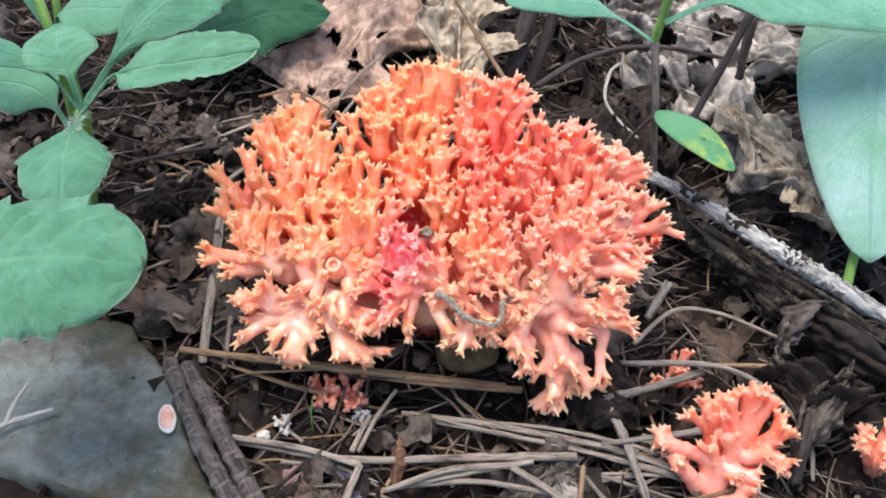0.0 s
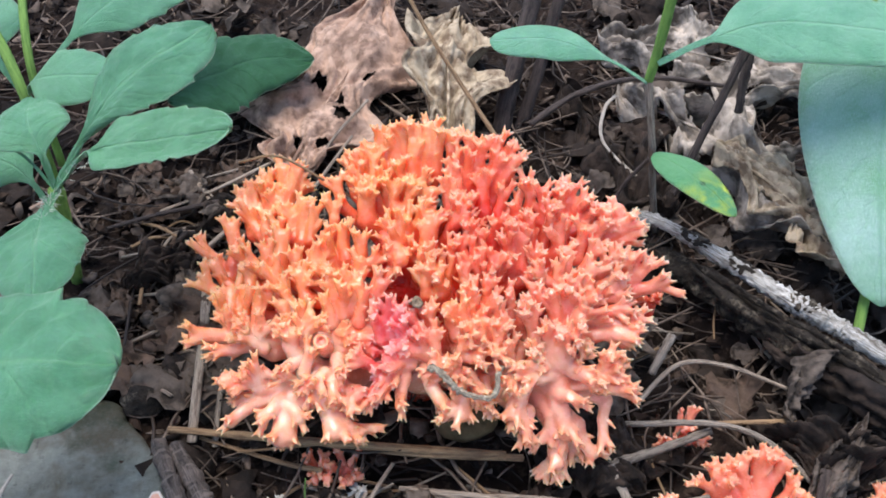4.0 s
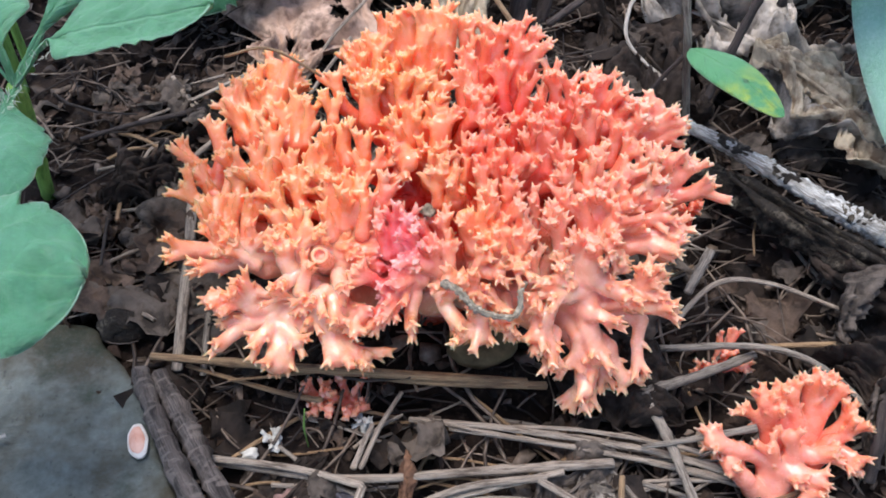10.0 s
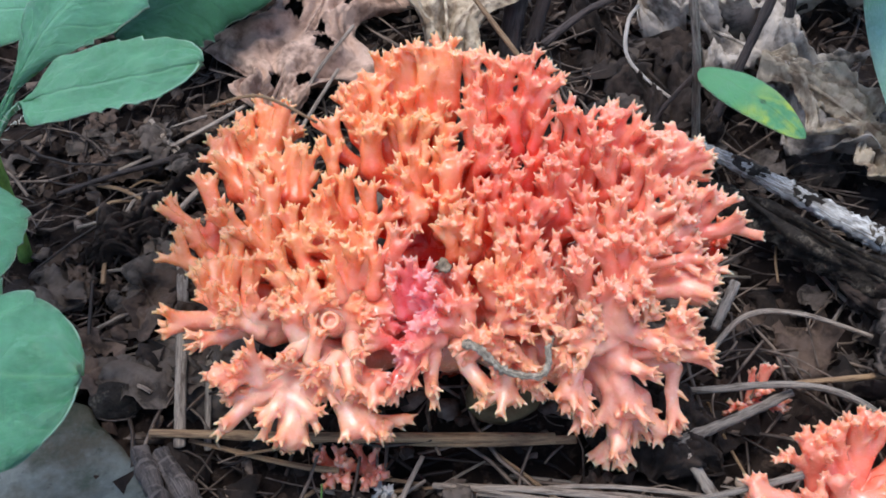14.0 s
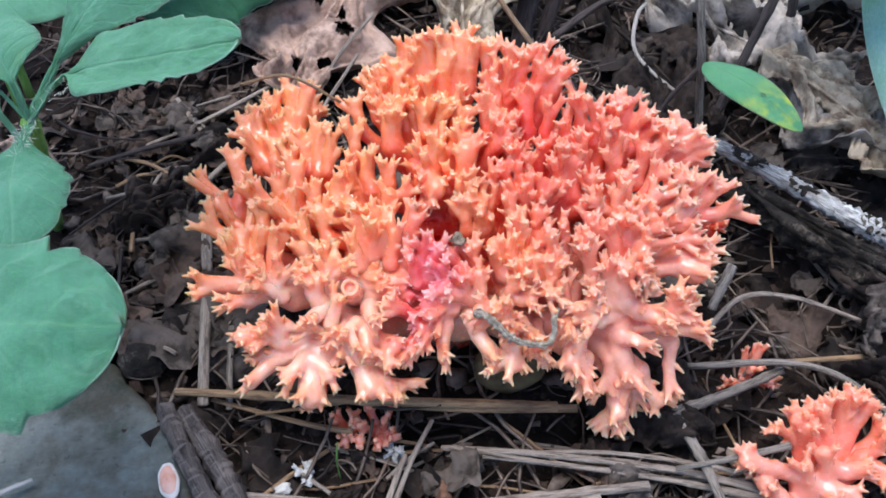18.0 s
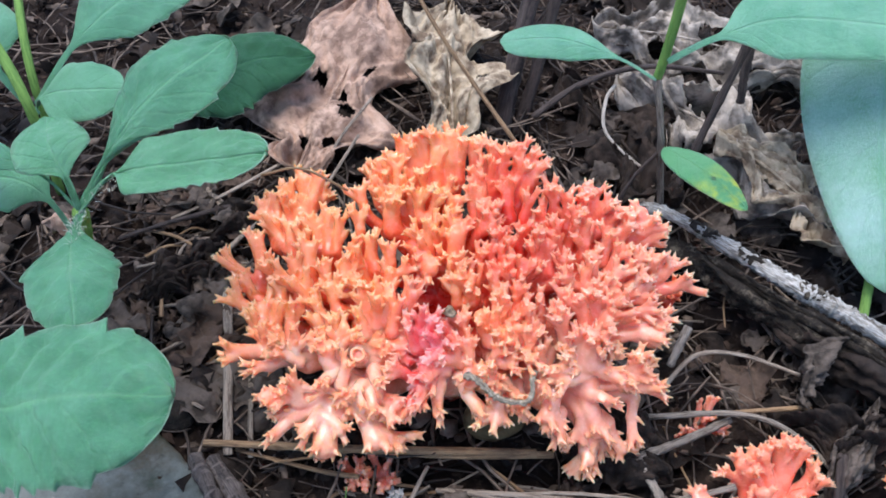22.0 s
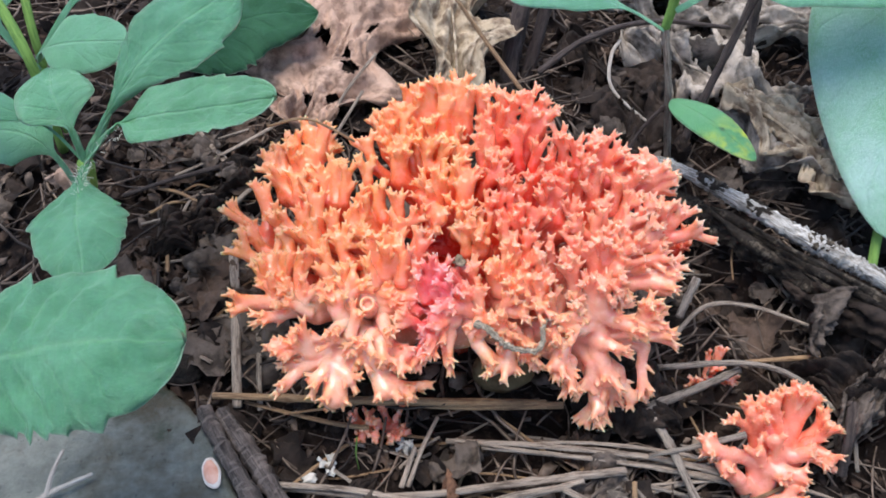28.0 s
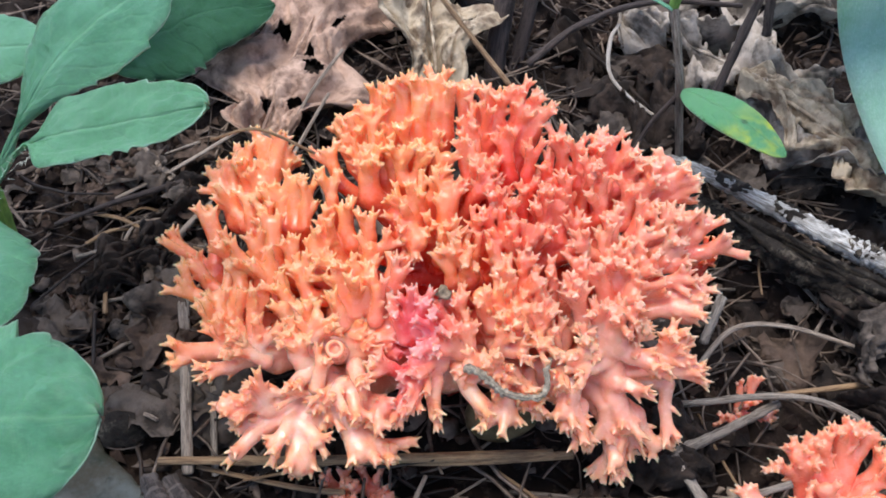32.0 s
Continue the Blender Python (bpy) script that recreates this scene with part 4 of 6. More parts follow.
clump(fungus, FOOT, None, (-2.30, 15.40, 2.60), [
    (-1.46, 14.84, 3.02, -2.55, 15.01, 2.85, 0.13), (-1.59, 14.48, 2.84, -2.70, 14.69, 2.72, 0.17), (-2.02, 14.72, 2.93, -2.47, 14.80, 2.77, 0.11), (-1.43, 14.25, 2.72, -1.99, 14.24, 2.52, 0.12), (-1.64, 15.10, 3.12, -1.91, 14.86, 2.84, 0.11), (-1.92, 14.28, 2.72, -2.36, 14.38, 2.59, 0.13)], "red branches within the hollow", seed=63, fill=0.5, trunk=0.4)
core = [(-0.4, 15.9, -0.3, -0.4, 15.9, 0.8, 1.0, 1.2, 0.3, 0.4), (-0.4, 15.9, 0.8, -2.4, 16.4, 1.4, 1.0, 0.8, 0.4, 0.5),
        (-0.4, 15.9, 0.8, 2.0, 15.9, 1.5, 1.0, 0.8, 0.4, 0.5), (-0.4, 15.9, 0.8, 0.2, 16.7, 1.8, 1.0, 0.8, 0.4, 0.5), (-0.4, 15.9, 0.8, -0.4, 14.9, 1.2, 1.0, 0.7, 0.4, 0.5)]
mass = fuse(core, 0.12, 0.5)
mass[3].update(pigment_and_bounce(mass[0]))
part("base", mass, CORAL, fungus, FOOT, "thick fleshy base with red gap glow in its colour")

CUP = np.array([-2.54, 14.14, 3.23])  # a broken branch end, open like a cup
cup_way, cup_side = unit((-0.03, -0.43, 0.90)), np.array([1.0, 0.0, 0.0])
cup_ring = [CUP + 0.14 * (math.cos(q) * cup_side + math.sin(q) * np.cross(cup_way, cup_side)) for q in np.linspace(0, 6.2832, 15)]
cup_caps = [(*a, *b, 0.026, 0.026, 0.62, 0.62) for a, b in zip(cup_ring, cup_ring[1:])] + [(*(CUP - cup_way * 0.22), *(CUP - cup_way * 0.8), 0.15, 0.2, 0.55, 0.3)]
cup_caps += [(*a, *(a - cup_way * 0.45), 0.026, 0.08, 0.6, 0.4) for a in cup_ring]
cup = fuse(cup_caps, 0.02, 0.6)
cup[3].update(pigment_and_bounce(cup[0]))
part("cup", cup, CORAL, fungus, FOOT, "broken hollow branch end")

SMALL = (6.24, 9.88, -1.67)
small = thing("small_coral_fungus", SMALL, "small pinkish red coral fungus with orange tips", "fungus", "young coral fungi")
clump(small, SMALL, (0.7, 0.42, 0.0, 0.2), (6.24, 10.58, -0.80), [
    (5.68, 11.77, 0.62, 6.20, 11.60, 0.08, 0.11), (6.11, 11.86, 0.70, 6.32, 11.51, -0.00, 0.17), (6.41, 11.99, 0.81, 6.57, 11.60, 0.08, 0.14), (6.65, 11.99, 0.81, 6.81, 11.64, 0.11, 0.16), (7.02, 12.13, 0.93, 7.12, 11.64, 0.11, 0.17), (7.26, 12.21, 1.00, 7.25, 11.82, 0.27, 0.13), (7.62, 12.03, 0.84, 7.25, 11.73, 0.19, 0.14), (7.80, 11.70, 0.57, 7.49, 11.45, -0.05, 0.14), (7.87, 11.34, 0.59, 7.38, 11.23, 0.09, 0.13), (7.80, 10.78, 0.10, 7.38, 11.14, 0.01, 0.14)],
      "orange upper branches", seed=21, size=0.85, trunk=0.24, base=(6.24, 9.88, -1.67))
clump(small, SMALL, (0.6, 0.35, 0.22, 0.5), (6.24, 10.53, -0.85), [
    (4.94, 11.20, 0.45, 6.05, 11.06, -0.06, 0.17), (5.29, 10.83, 0.13, 5.80, 10.61, -0.45, 0.19), (6.13, 11.05, 0.32, 6.35, 10.78, -0.30, 0.14), (6.49, 11.22, 0.48, 6.53, 10.87, -0.22, 0.16), (7.26, 10.90, 0.20, 6.66, 11.15, 0.02, 0.17), (7.02, 10.54, -0.11, 6.29, 10.88, -0.22, 0.18), (6.83, 10.09, -0.50, 6.16, 10.33, -0.69, 0.17)],
      "pinkish lower branches", seed=22, size=0.85, trunk=0.26, base=(6.24, 9.88, -1.67))
edge = thing("small_coral_fungus", (10.2, 11.2, -0.7), "small pink coral fungus among litter", "fungus", "young coral fungi")
clump(edge, (10.2, 11.2, -0.7), (0.7, 0.2, 0.1, 0.5), (10.3, 11.2, -0.9), tuft(10.2, 11.2, -0.7, 0.7, 1.1, 7, 0.12, 23), seed=23, size=0.8)
for n, (x, y, z, s, zone) in enumerate(((-2.25, 12.95, 0.0, 0.55, (0.6, 0.4, 0.3, 0.4)), (-2.85, 12.95, 0.0, 0.55, (0.6, 0.5, 0.2, 0.3)), (5.8, 13.6, -0.3, 0.6, (0.5, 0.2, 0.5, 0.4)), (5.2, 15.9, 2.2, 0.8, (0.2, 0.8, 0.0, 0.0)))):
    tiny = thing("small_coral_fungus", (x, y, z - 0.5), "tiny red coral fungus tuft in the litter", "fungus", "young coral fungi")
    clump(tiny, (x, y, z - 0.5), zone, (x, y, z - 0.6), tuft(x, y, z - 0.4, 0.6, 0.7, 6, 0.085, 30 + n), seed=30 + n, size=s)


# ---- stone, fallen branch and other large litter ----
def slab(outline, bottom, top, seed=0, rough=0.06):
    """A flat stone with a rounded rim: rings from the rim inwards, above and below."""
    o = np.array(outline, float)
    closed = np.vstack([o, o[:1]])
    rim = curve(closed, 72)[:-1]
    mid = rim.mean(0)
    rings = [(1.0, bottom, 0.0), (1.02, bottom + (top - bottom) * 0.5, 0.0), (1.0, top - 0.12, 0.0), (0.965, top - 0.02, 0.0)]
    rings += [(f, top, 1.0) for f in np.linspace(0.92, 0.04, 22)]
    verts = []
    for f, z, q in rings:
        p = mid + (rim - mid) * f
        p = p + 0.10 * np.array([[noise.noise(Vector((x * 2.2, y * 2.2, z + seed))), noise.noise(Vector((x * 2.2, y * 2.2, z + seed + 9)))] for x, y in p]) * (1 - 0.7 * q)
        verts += [(x, y, z + rough * noise.fractal(Vector((x * 0.6, y * 0.9, seed)), 1.0, 2.0, 5) * 2) for x, y in p]
    n = len(rim)
    faces = [(r * n + i, r * n + (i + 1) % n, (r + 1) * n + (i + 1) % n, (r + 1) * n + i) for r in range(len(rings) - 1) for i in range(n)]
    faces.append(tuple((len(rings) - 1) * n + i for i in range(n)))
    return np.array(verts), faces


single("flat_stone", slab([(-13.5, 14.3), (-11.2, 14.8), (-8.2, 14.85), (-7.6, 14.25), (-6.8, 13.35), (-6.3, 12.55), (-5.8, 11.3), (-5.35, 10.5), (-4.9, 9.4), (-5.5, 8.9), (-6.3, 9.3), (-7.4, 9.8), (-8.9, 10.35), (-10.2, 10.7), (-12.5, 11.2), (-14, 12.4)], -1.0, 0.55, 2),
       SLATE, "flat grey-green slate with brown stains, half buried", "stone")
single("pebble", lump((-7.3, 14.8, 0.4), (0.48, 0.42, 0.4), 4, 0.35), BARK_DARK, "dark rounded pebble beside the flat stone", "pebble")
single("old_nut", lump((0.6, 14.0, 0.15), (0.8, 0.6, 0.40), 6, 0.12), NUT, "brown weathered nut under the coral fungus", "nut")


BRACKET = (-6.35, 11.75, 0.68)


def fan(center, along, across, r0, r1, dome, seed):
    """Part of a shelf-like cap between two shares of its radius, closed below."""
    c, a, b = (np.asarray(q, float) for q in (center, along, across))
    up = unit(np.cross(a, b)) * math.copysign(1, np.cross(a, b)[2])
    rings = [(f, dome * (1 - f * f)) for f in np.linspace(r0, r1, 7)] + [(r1, -0.05), (r0 + 0.01, -0.03)]
    verts = []
    for f, z in rings:
        for q in np.arange(40) * 6.2832 / 40:
            wob = 1 + 0.10 * noise.noise(Vector((math.cos(q) * 1.6, math.sin(q) * 1.6, seed)))
            verts.append(c + (a * math.cos(q) + b * math.sin(q)) * f * wob + up * (z + 0.012 * noise.noise(Vector((f * 9, q * 4, seed)))))
    m = len(rings)
    faces = [(k * 40 + i, k * 40 + (i + 1) % 40, (k + 1) % m * 40 + (i + 1) % 40, (k + 1) % m * 40 + i) for k in range(m) for i in range(40)]
    return np.array(verts), faces


shelf = thing("bracket_fungus", BRACKET, "small pinkish bracket fungus with a pale rim on the stone", "fungus")
part("cap", fan(BRACKET, (0.12, -0.38, 0.0), (0.19, 0.07, 0.03), 0.03, 0.8, 0.10, 3), SHELL, shelf, BRACKET)
part("rim", fan(BRACKET, (0.12, -0.38, 0.0), (0.19, 0.07, 0.03), 0.79, 1.0, 0.12, 3), RIM, shelf, BRACKET, "pale cream rim")

branch_base = np.array([6.0, 20.0, 0.2])
branch = thing("fallen_branch", branch_base, "fallen branch with pale worn upper side and peeling bark", "branch")
part("wood", tube([(5.9, 20.6, 0.3), (6.4, 19.9, 0.75), (7.55, 18.35, 1.0), (8.95, 16.72, 1.0), (9.9, 15.8, 0.95), (10.65, 15.05, 0.88), (13.5, 12.3, 0.6)], 0.17, 0.26, 22, 150, 1.0, 0.13, 5, 3, 0.14), BARK, branch, branch_base, "grey wood with pale worn patches")


def crag(points, r0, r1, seed, rough):
    """A thick crumbling slab of bark: a flattened stick broken up by furrows that run along it."""
    verts, faces, uv = tube(points, r0, r1, 40, 170, 0.75, 0.02, 0, seed)
    line = np.repeat(curve(points, 170), 40, axis=0)
    out = verts[:-2] - line
    grain = np.array([rough * noise.fractal(Vector((a * 1.8, b * 4.0, seed)), 0.8, 2.2, 6) + 0.18 * noise.noise(Vector((a * 8, b * 12, seed + 4))) for a, b in uv[:-2]])
    verts[:-2] += out * grain[:, None]
    return verts, faces, uv


part("bark", crag([(6.2, 19.6, -0.1), (7.0, 18.4, 0.15), (8.2, 16.75, 0.3), (9.3, 15.5, 0.35), (10.4, 14.4, 0.3), (12.6, 12.2, 0.0)], 0.30, 0.62, 6, 0.5), BARK_DARK, branch, branch_base, "dark furrowed crumbling bark")


def strip(points, width, normal, seed, curl, lift):
    return leaf(points, width, "broad", normal, cup=curl, crumple=lift, nu=60, nv=10, seed=seed, ragged=0.5)


for a, b, wide, k in ((0.10, 0.24, 0.34, 41), (0.30, 0.40, 0.42, 42), (0.52, 0.66, 0.46, 43)):  # bark left on the upper side
    ridge = curve([(6.4, 19.9, 0.95), (7.55, 18.35, 1.2), (8.95, 16.72, 1.22), (9.9, 15.8, 1.18), (10.65, 15.05, 1.12)], 100)
    part("bark_patch", strip([tuple(ridge[int(100 * (a + (b - a) * q))]) for q in (0.0, 0.33, 0.66, 0.99)], wide, (0.1, -0.2, 1.0), k, 0.5, 0.06), BARK_DARK, branch, branch_base, "patch of brown bark", 0.04)
part("bark_flap", strip([(7.0, 18.2, 0.75), (8.1, 16.6, 0.85), (9.3, 15.3, 0.9), (11.2, 13.5, 0.7)], 0.55, (-0.6, -0.3, 0.75), 5, 0.25, 0.35), BARK_DARK, branch, branch_base, "dark peeling bark", 0.08)
# the lower flap's near-black colour stands in for the shaded hollow under the branch
part("bark_flap", strip([(8.3, 15.9, 0.35), (9.2, 14.7, 0.5), (10.2, 13.7, 0.55), (11.8, 12.3, 0.4)], 0.8, (-0.7, -0.4, 0.5), 9, 0.3, 0.45), DEAD_BROWN, branch, branch_base, "dark peeling bark", 0.07)
part("bark_flap", strip([(9.6, 15.0, 0.75), (9.0, 14.4, 1.0), (8.5, 13.8, 0.85), (8.25, 13.4, 0.4)], 0.6, (0.3, -0.5, 0.7), 12, 0.5, 0.5), DEAD_DIM, branch, branch_base, "ragged hanging bark tip", 0.05)


# ---- dead leaves ----
def dead_leaf(label, mat, points, width, profile, normal, crumple, cup=0.1, holes=(), seed=0, nu=110, nv=44, ragged=0.35):
    ob = thing("dead_leaf", points[0], label, "dead leaf", "dead leaves")
    part("blade", leaf(points, width, profile, normal, 0, 0.1, cup, crumple, 0.03, nu, nv, holes, seed, ragged), mat, ob, points[0], "", 0.03)
    rib = [np.asarray(p, float) + 0.03 * unit(normal) for p in points]
    part("midrib", tube(rib, 0.06, 0.02, 6, 24), mat, ob, points[0])
    return ob


dead_leaf("large tan dead leaf with insect holes, curled on the litter", DEAD_TAN, [(-4.2, 22.5, 1.0), (-3.5, 24.3, 1.35), (-2.4, 27.0, 1.6), (-1.2, 31.0, 2.2)], 5.4, "lobed", (0.1, -0.3, 1), 0.8, 0.15,
          [(0.24, 0.42, 0.030, 0.14), (0.20, -0.18, 0.040, 0.16), (0.40, 0.28, 0.045, 0.12), (0.47, 0.18, 0.03, 0.08), (0.62, 0.5, 0.03, 0.1), (0.55, -0.5, 0.05, 0.14)], 3)
dead_leaf("crumpled beige dead leaf with a pale rib", DEAD_BEIGE, [(0.6, 23.6, 0.7), (0.7, 25.4, 1.7), (0.8, 27.5, 1.8), (1.2, 30.0, 1.4)], 3.8, "lobed", (0.2, -0.4, 1), 0.9, -0.2, [(0.35, 0.6, 0.05, 0.12)], 5)
dead_leaf("pale grey rotting leaf with ragged edge", DEAD_GREY, [(6.4, 26.0, 0.6), (8.4, 23.6, 0.9), (9.8, 21.2, 0.95), (11.2, 18.4, 0.7)], 4.2, "lobed", (-0.1, -0.2, 1), 1.5, 0.1, [(0.5, 0.4, 0.06, 0.2), (0.3, -0.3, 0.06, 0.2), (0.4, 0.75, 0.08, 0.25), (0.7, -0.55, 0.07, 0.3), (0.62, 0.05, 0.03, 0.12), (0.2, 0.3, 0.05, 0.15), (0.82, 0.35, 0.05, 0.2)], 7, ragged=0.6)
dead_leaf("grey-brown rotting leaf lying flat", DEAD_BROWN, [(4.6, 26.5, 0.4), (5.6, 24.0, 0.5), (6.4, 21.8, 0.5), (7.0, 20.5, 0.4)], 3.2, "lobed", (0.1, -0.1, 1), 0.9, 0.1, [(0.42, 0.15, 0.15, 0.5), (0.7, -0.4, 0.06, 0.2), (0.15, -0.3, 0.05, 0.2), (0.8, 0.5, 0.05, 0.2)], 8, ragged=0.6)
dead_leaf("pale grey flattened leaf in strips behind the shrub shoot", DEAD_GREY, [(6.2, 29.0, 0.6), (8.2, 28.0, 1.0), (10.2, 26.8, 1.1), (13.0, 25.2, 0.8)], 4.2, "lobed", (0.0, -0.3, 1), 1.1, 0.1, [(0.35, 0.4, 0.06, 0.2), (0.6, -0.3, 0.07, 0.2), (0.8, 0.4, 0.05, 0.2)], 18, ragged=0.6)
dead_leaf("pale tan dead leaf with a folded edge", DEAD_BEIGE, [(8.6, 22.4, 1.2), (9.6, 20.6, 1.35), (10.4, 19.0, 1.2), (10.9, 17.6, 0.8)], 2.3, "lobed", (0.1, -0.3, 1), 0.7, -0.3, [(0.4, 0.5, 0.05, 0.25)], 19, ragged=0.6)
dead_leaf("brown crumpled dead leaf", DEAD_BROWN, [(2.2, 14.2, -0.2), (3.2, 13.3, 0.1), (4.0, 12.6, 0.2), (4.6, 12.0, -0.2)], 1.9, "oval", (0.0, -0.3, 1), 0.5, 0.3, (), 10)
dead_leaf("brown dead leaf with torn edge", DEAD_BROWN, [(-8.2, 18.2, 0.8), (-7.5, 18.8, 1.1), (-6.8, 19.2, 1.0), (-6.2, 19.4, 0.7)], 1.7, "lobed", (0.1, -0.3, 1), 0.5, 0.2, (), 11)
dead_leaf("brown dead leaf with torn edge", DEAD_BROWN, [(-6.9, 19.9, 0.8), (-6.0, 20.6, 1.0), (-5.2, 21.0, 0.9), (-4.5, 21.2, 0.6)], 1.9, "lobed", (0.1, -0.3, 1), 0.6, 0.2, (), 12)
dead_leaf("reddish brown flat dead leaf", DEAD_BROWN, [(-4.2, 9.8, 0.0), (-3.6, 10.4, 0.15), (-3.1, 11.0, 0.15), (-2.7, 11.5, 0.0)], 1.2, "oval", (0.0, -0.1, 1), 0.2, 0.1, (), 13)
dead_leaf("grey dead leaf between straws", DEAD_DIM, [(0.9, 9.6, -0.3), (1.8, 10.3, -0.1), (2.6, 10.9, -0.1), (3.2, 11.3, -0.3)], 1.5, "lobed", (0.0, -0.1, 1), 0.3, 0.1, (), 14)
dead_leaf("dark ragged dead leaf", DEAD_BROWN, [(7.6, 13.4, -0.2), (8.6, 12.6, 0.6), (9.4, 12.2, 0.7), (10.6, 12.6, 0.2)], 1.7, "lobed", (0.1, -0.3, 1), 0.8, 0.3, (), 15)
dead_leaf("dry grey curled leaf tip", DEAD_DIM, [(8.2, 11.0, -0.4), (8.6, 11.6, 0.6), (9.2, 12.2, 0.9), (9.9, 13.2, 0.5)], 0.9, "lance", (-0.3, -0.5, 0.8), 0.5, 0.5, (), 16)
dead_leaf("small orange brown curled leaf", DEAD_TAN, [(-10.9, 20.2, 2.0), (-10.4, 20.0, 2.3), (-9.9, 19.4, 2.1)], 0.6, "lance", (0.2, -0.3, 1), 0.1, 0.6, (), 17, 24, 8)


dead_leaf("pinkish brown flat leaf fragment in front of the fungus", DEAD_PINK, [(-3.95, 9.9, 0.0), (-3.6, 10.3, 0.1), (-3.3, 10.6, 0.1), (-3.0, 10.8, 0.0)], 0.55, "broad", (0.1, -0.2, 1), 0.06, 0.1, (), 21, 40, 14)
dead_leaf("slate-blue dead leaf fragment between straws", DEAD_SLATE, [(-2.6, 10.9, -0.1), (-2.3, 10.5, 0.05), (-2.0, 10.1, 0.0), (-1.75, 9.8, -0.1)], 0.6, "lance", (0.0, -0.2, 1), 0.06, 0.15, (), 22, 40, 14)
dead_leaf("pale greyish dead leaf under the straws", DEAD_GREY, [(2.45, 11.0, -0.25), (2.6, 10.5, -0.15), (2.7, 10.0, -0.15), (2.7, 9.5, -0.25)], 0.75, "broad", (0.0, -0.2, 1), 0.08, 0.1, (), 23, 40, 14)
dead_leaf("reddish brown chip of bark standing on edge", DEAD_RUST, [(-1.15, 10.4, -0.2), (-1.1, 10.8, 0.15), (-1.08, 11.1, 0.3), (-1.05, 11.4, 0.35)], 0.36, "lance", (-0.4, -0.6, 0.6), 0.08, 0.3, (), 24, 40, 14)
for n, (x, y, w) in enumerate(((-2.85, 9.95, 0.55), (1.75, 9.85, 0.6), (-8.6, 9.3, 1.1))):
    single("pebble", lump((x, y, ground_z(x, y) - 0.05), (w, w * 0.7, 0.22), 30 + n, 0.4), SLATE if n < 2 else NUT, ("greenish grey stone sunk in the soil", "greenish grey stone sunk in the soil", "brown stone beside the slate")[n], "pebble")


# ---- stalks, straws and twigs that lie on the litter ----
def stick(name, label, mat, points, r0, r1=None, flat=1.0, rough=0.03, knots=0, seed=0, sides=8):
    return single(name, tube(points, r0, r1 or r0, sides, max(10, 8 * len(points)), flat, rough, knots, seed), mat, label if len(label.split()) > 3 else label + " on the litter", name.split("_")[-1], "fallen stalks" if name == "dry_stalk" else "fallen twigs")


stick("dry_stalk", "tan dry stalk lying in front of the fungus", STRAW, [(-6.44, 13.82, 0.6), (-2.95, 13.3, 0.58), (1.49, 12.95, 0.15)], 0.09, 0.12, 0.8, seed=1, knots=2)
stick("dry_stalk", "thin tan dry stalk", STRAW, [(-5.73, 13.7, 0.35), (-3.75, 12.96, 0.3), (-2.8, 12.71, 0.25)], 0.05, 0.08, 0.7, seed=2)
stick("dry_stalk", "orange brown dry stalk", STRAW, [(-1.75, 13.2, 0.3), (-0.26, 13.0, 0.25), (1.9, 12.9, 0.1)], 0.07, 0.1, 0.8, seed=3)
stick("dry_stalk", "bundle of grey split straw", STRAW_GREY, [(-1.01, 12.26, 0.1), (1.02, 11.89, 0.15), (3.58, 11.38, 0.0), (5.39, 10.86, -0.2)], 0.07, 0.1, 0.6, 0.10, seed=4)
stick("dry_stalk", "grey split straw in a bundle", STRAW_GREY, [(-0.81, 12.23, 0.15), (1.01, 11.74, 0.1), (3.06, 11.31, -0.05), (5.32, 10.74, -0.25)], 0.05, 0.08, 0.7, 0.10, seed=44)
stick("dry_stalk", "dark split straw in a bundle", TWIG_GREY, [(-0.2, 11.98, 0.1), (1.6, 11.6, 0.05), (3.4, 11.22, -0.08), (5.6, 10.6, -0.3)], 0.04, 0.07, 0.7, 0.10, seed=45)
stick("dry_stalk", "grey split straw", STRAW_GREY, [(0.37, 11.98, 0.15), (2.32, 11.83, 0.1), (4.25, 11.44, -0.05), (4.87, 11.24, -0.1)], 0.045, 0.065, 0.6, 0.06, seed=5)
stick("dry_stalk", "pale grey dry stalk", STRAW_GREY, [(-4.92, 11.47, 0.2), (-2.32, 10.95, 0.2), (0.46, 10.98, 0.15), (3.02, 11.06, 0.05)], 0.085, 0.11, 0.8, seed=6, knots=2)
stick("dry_stalk", "bent pale dry stalk", STRAW_GREY, [(-5.02, 11.48, 0.35), (-3.34, 11.16, 0.35), (-2.18, 10.8, 0.33), (-1.95, 10.7, 0.33), (-1.99, 10.54, 0.3), (-2.37, 9.45, 0.2)], 0.08, 0.09, 0.7, seed=7)
stick("dry_stalk", "pale straw", STRAW_GREY, [(-1.0, 10.3, 0.1), (0.6, 10.6, 0.2), (2.0, 10.9, 0.1)], 0.08, 0.08, 0.7, seed=8)
stick("dry_stalk", "flat greyish straw", STRAW_GREY, [(-6.1, 18.3, 0.75), (-5.97, 16.4, 0.72), (-5.93, 15.0, 0.6), (-5.87, 13.5, 0.5)], 0.13, 0.12, 0.5, seed=9)
stick("dry_stalk", "dark flat straw", TWIG_GREY, [(-5.42, 15.7, 0.4), (-5.39, 14.29, 0.35), (-5.36, 13.47, 0.3)], 0.07, 0.07, 0.5, seed=10)
stick("dry_stalk", "pale dry straw", STRAW_GREY, [(-7.8, 21.05, 0.9), (-6.26, 21.82, 1.0), (-4.7, 22.8, 1.1)], 0.06, 0.06, 0.7, seed=11)
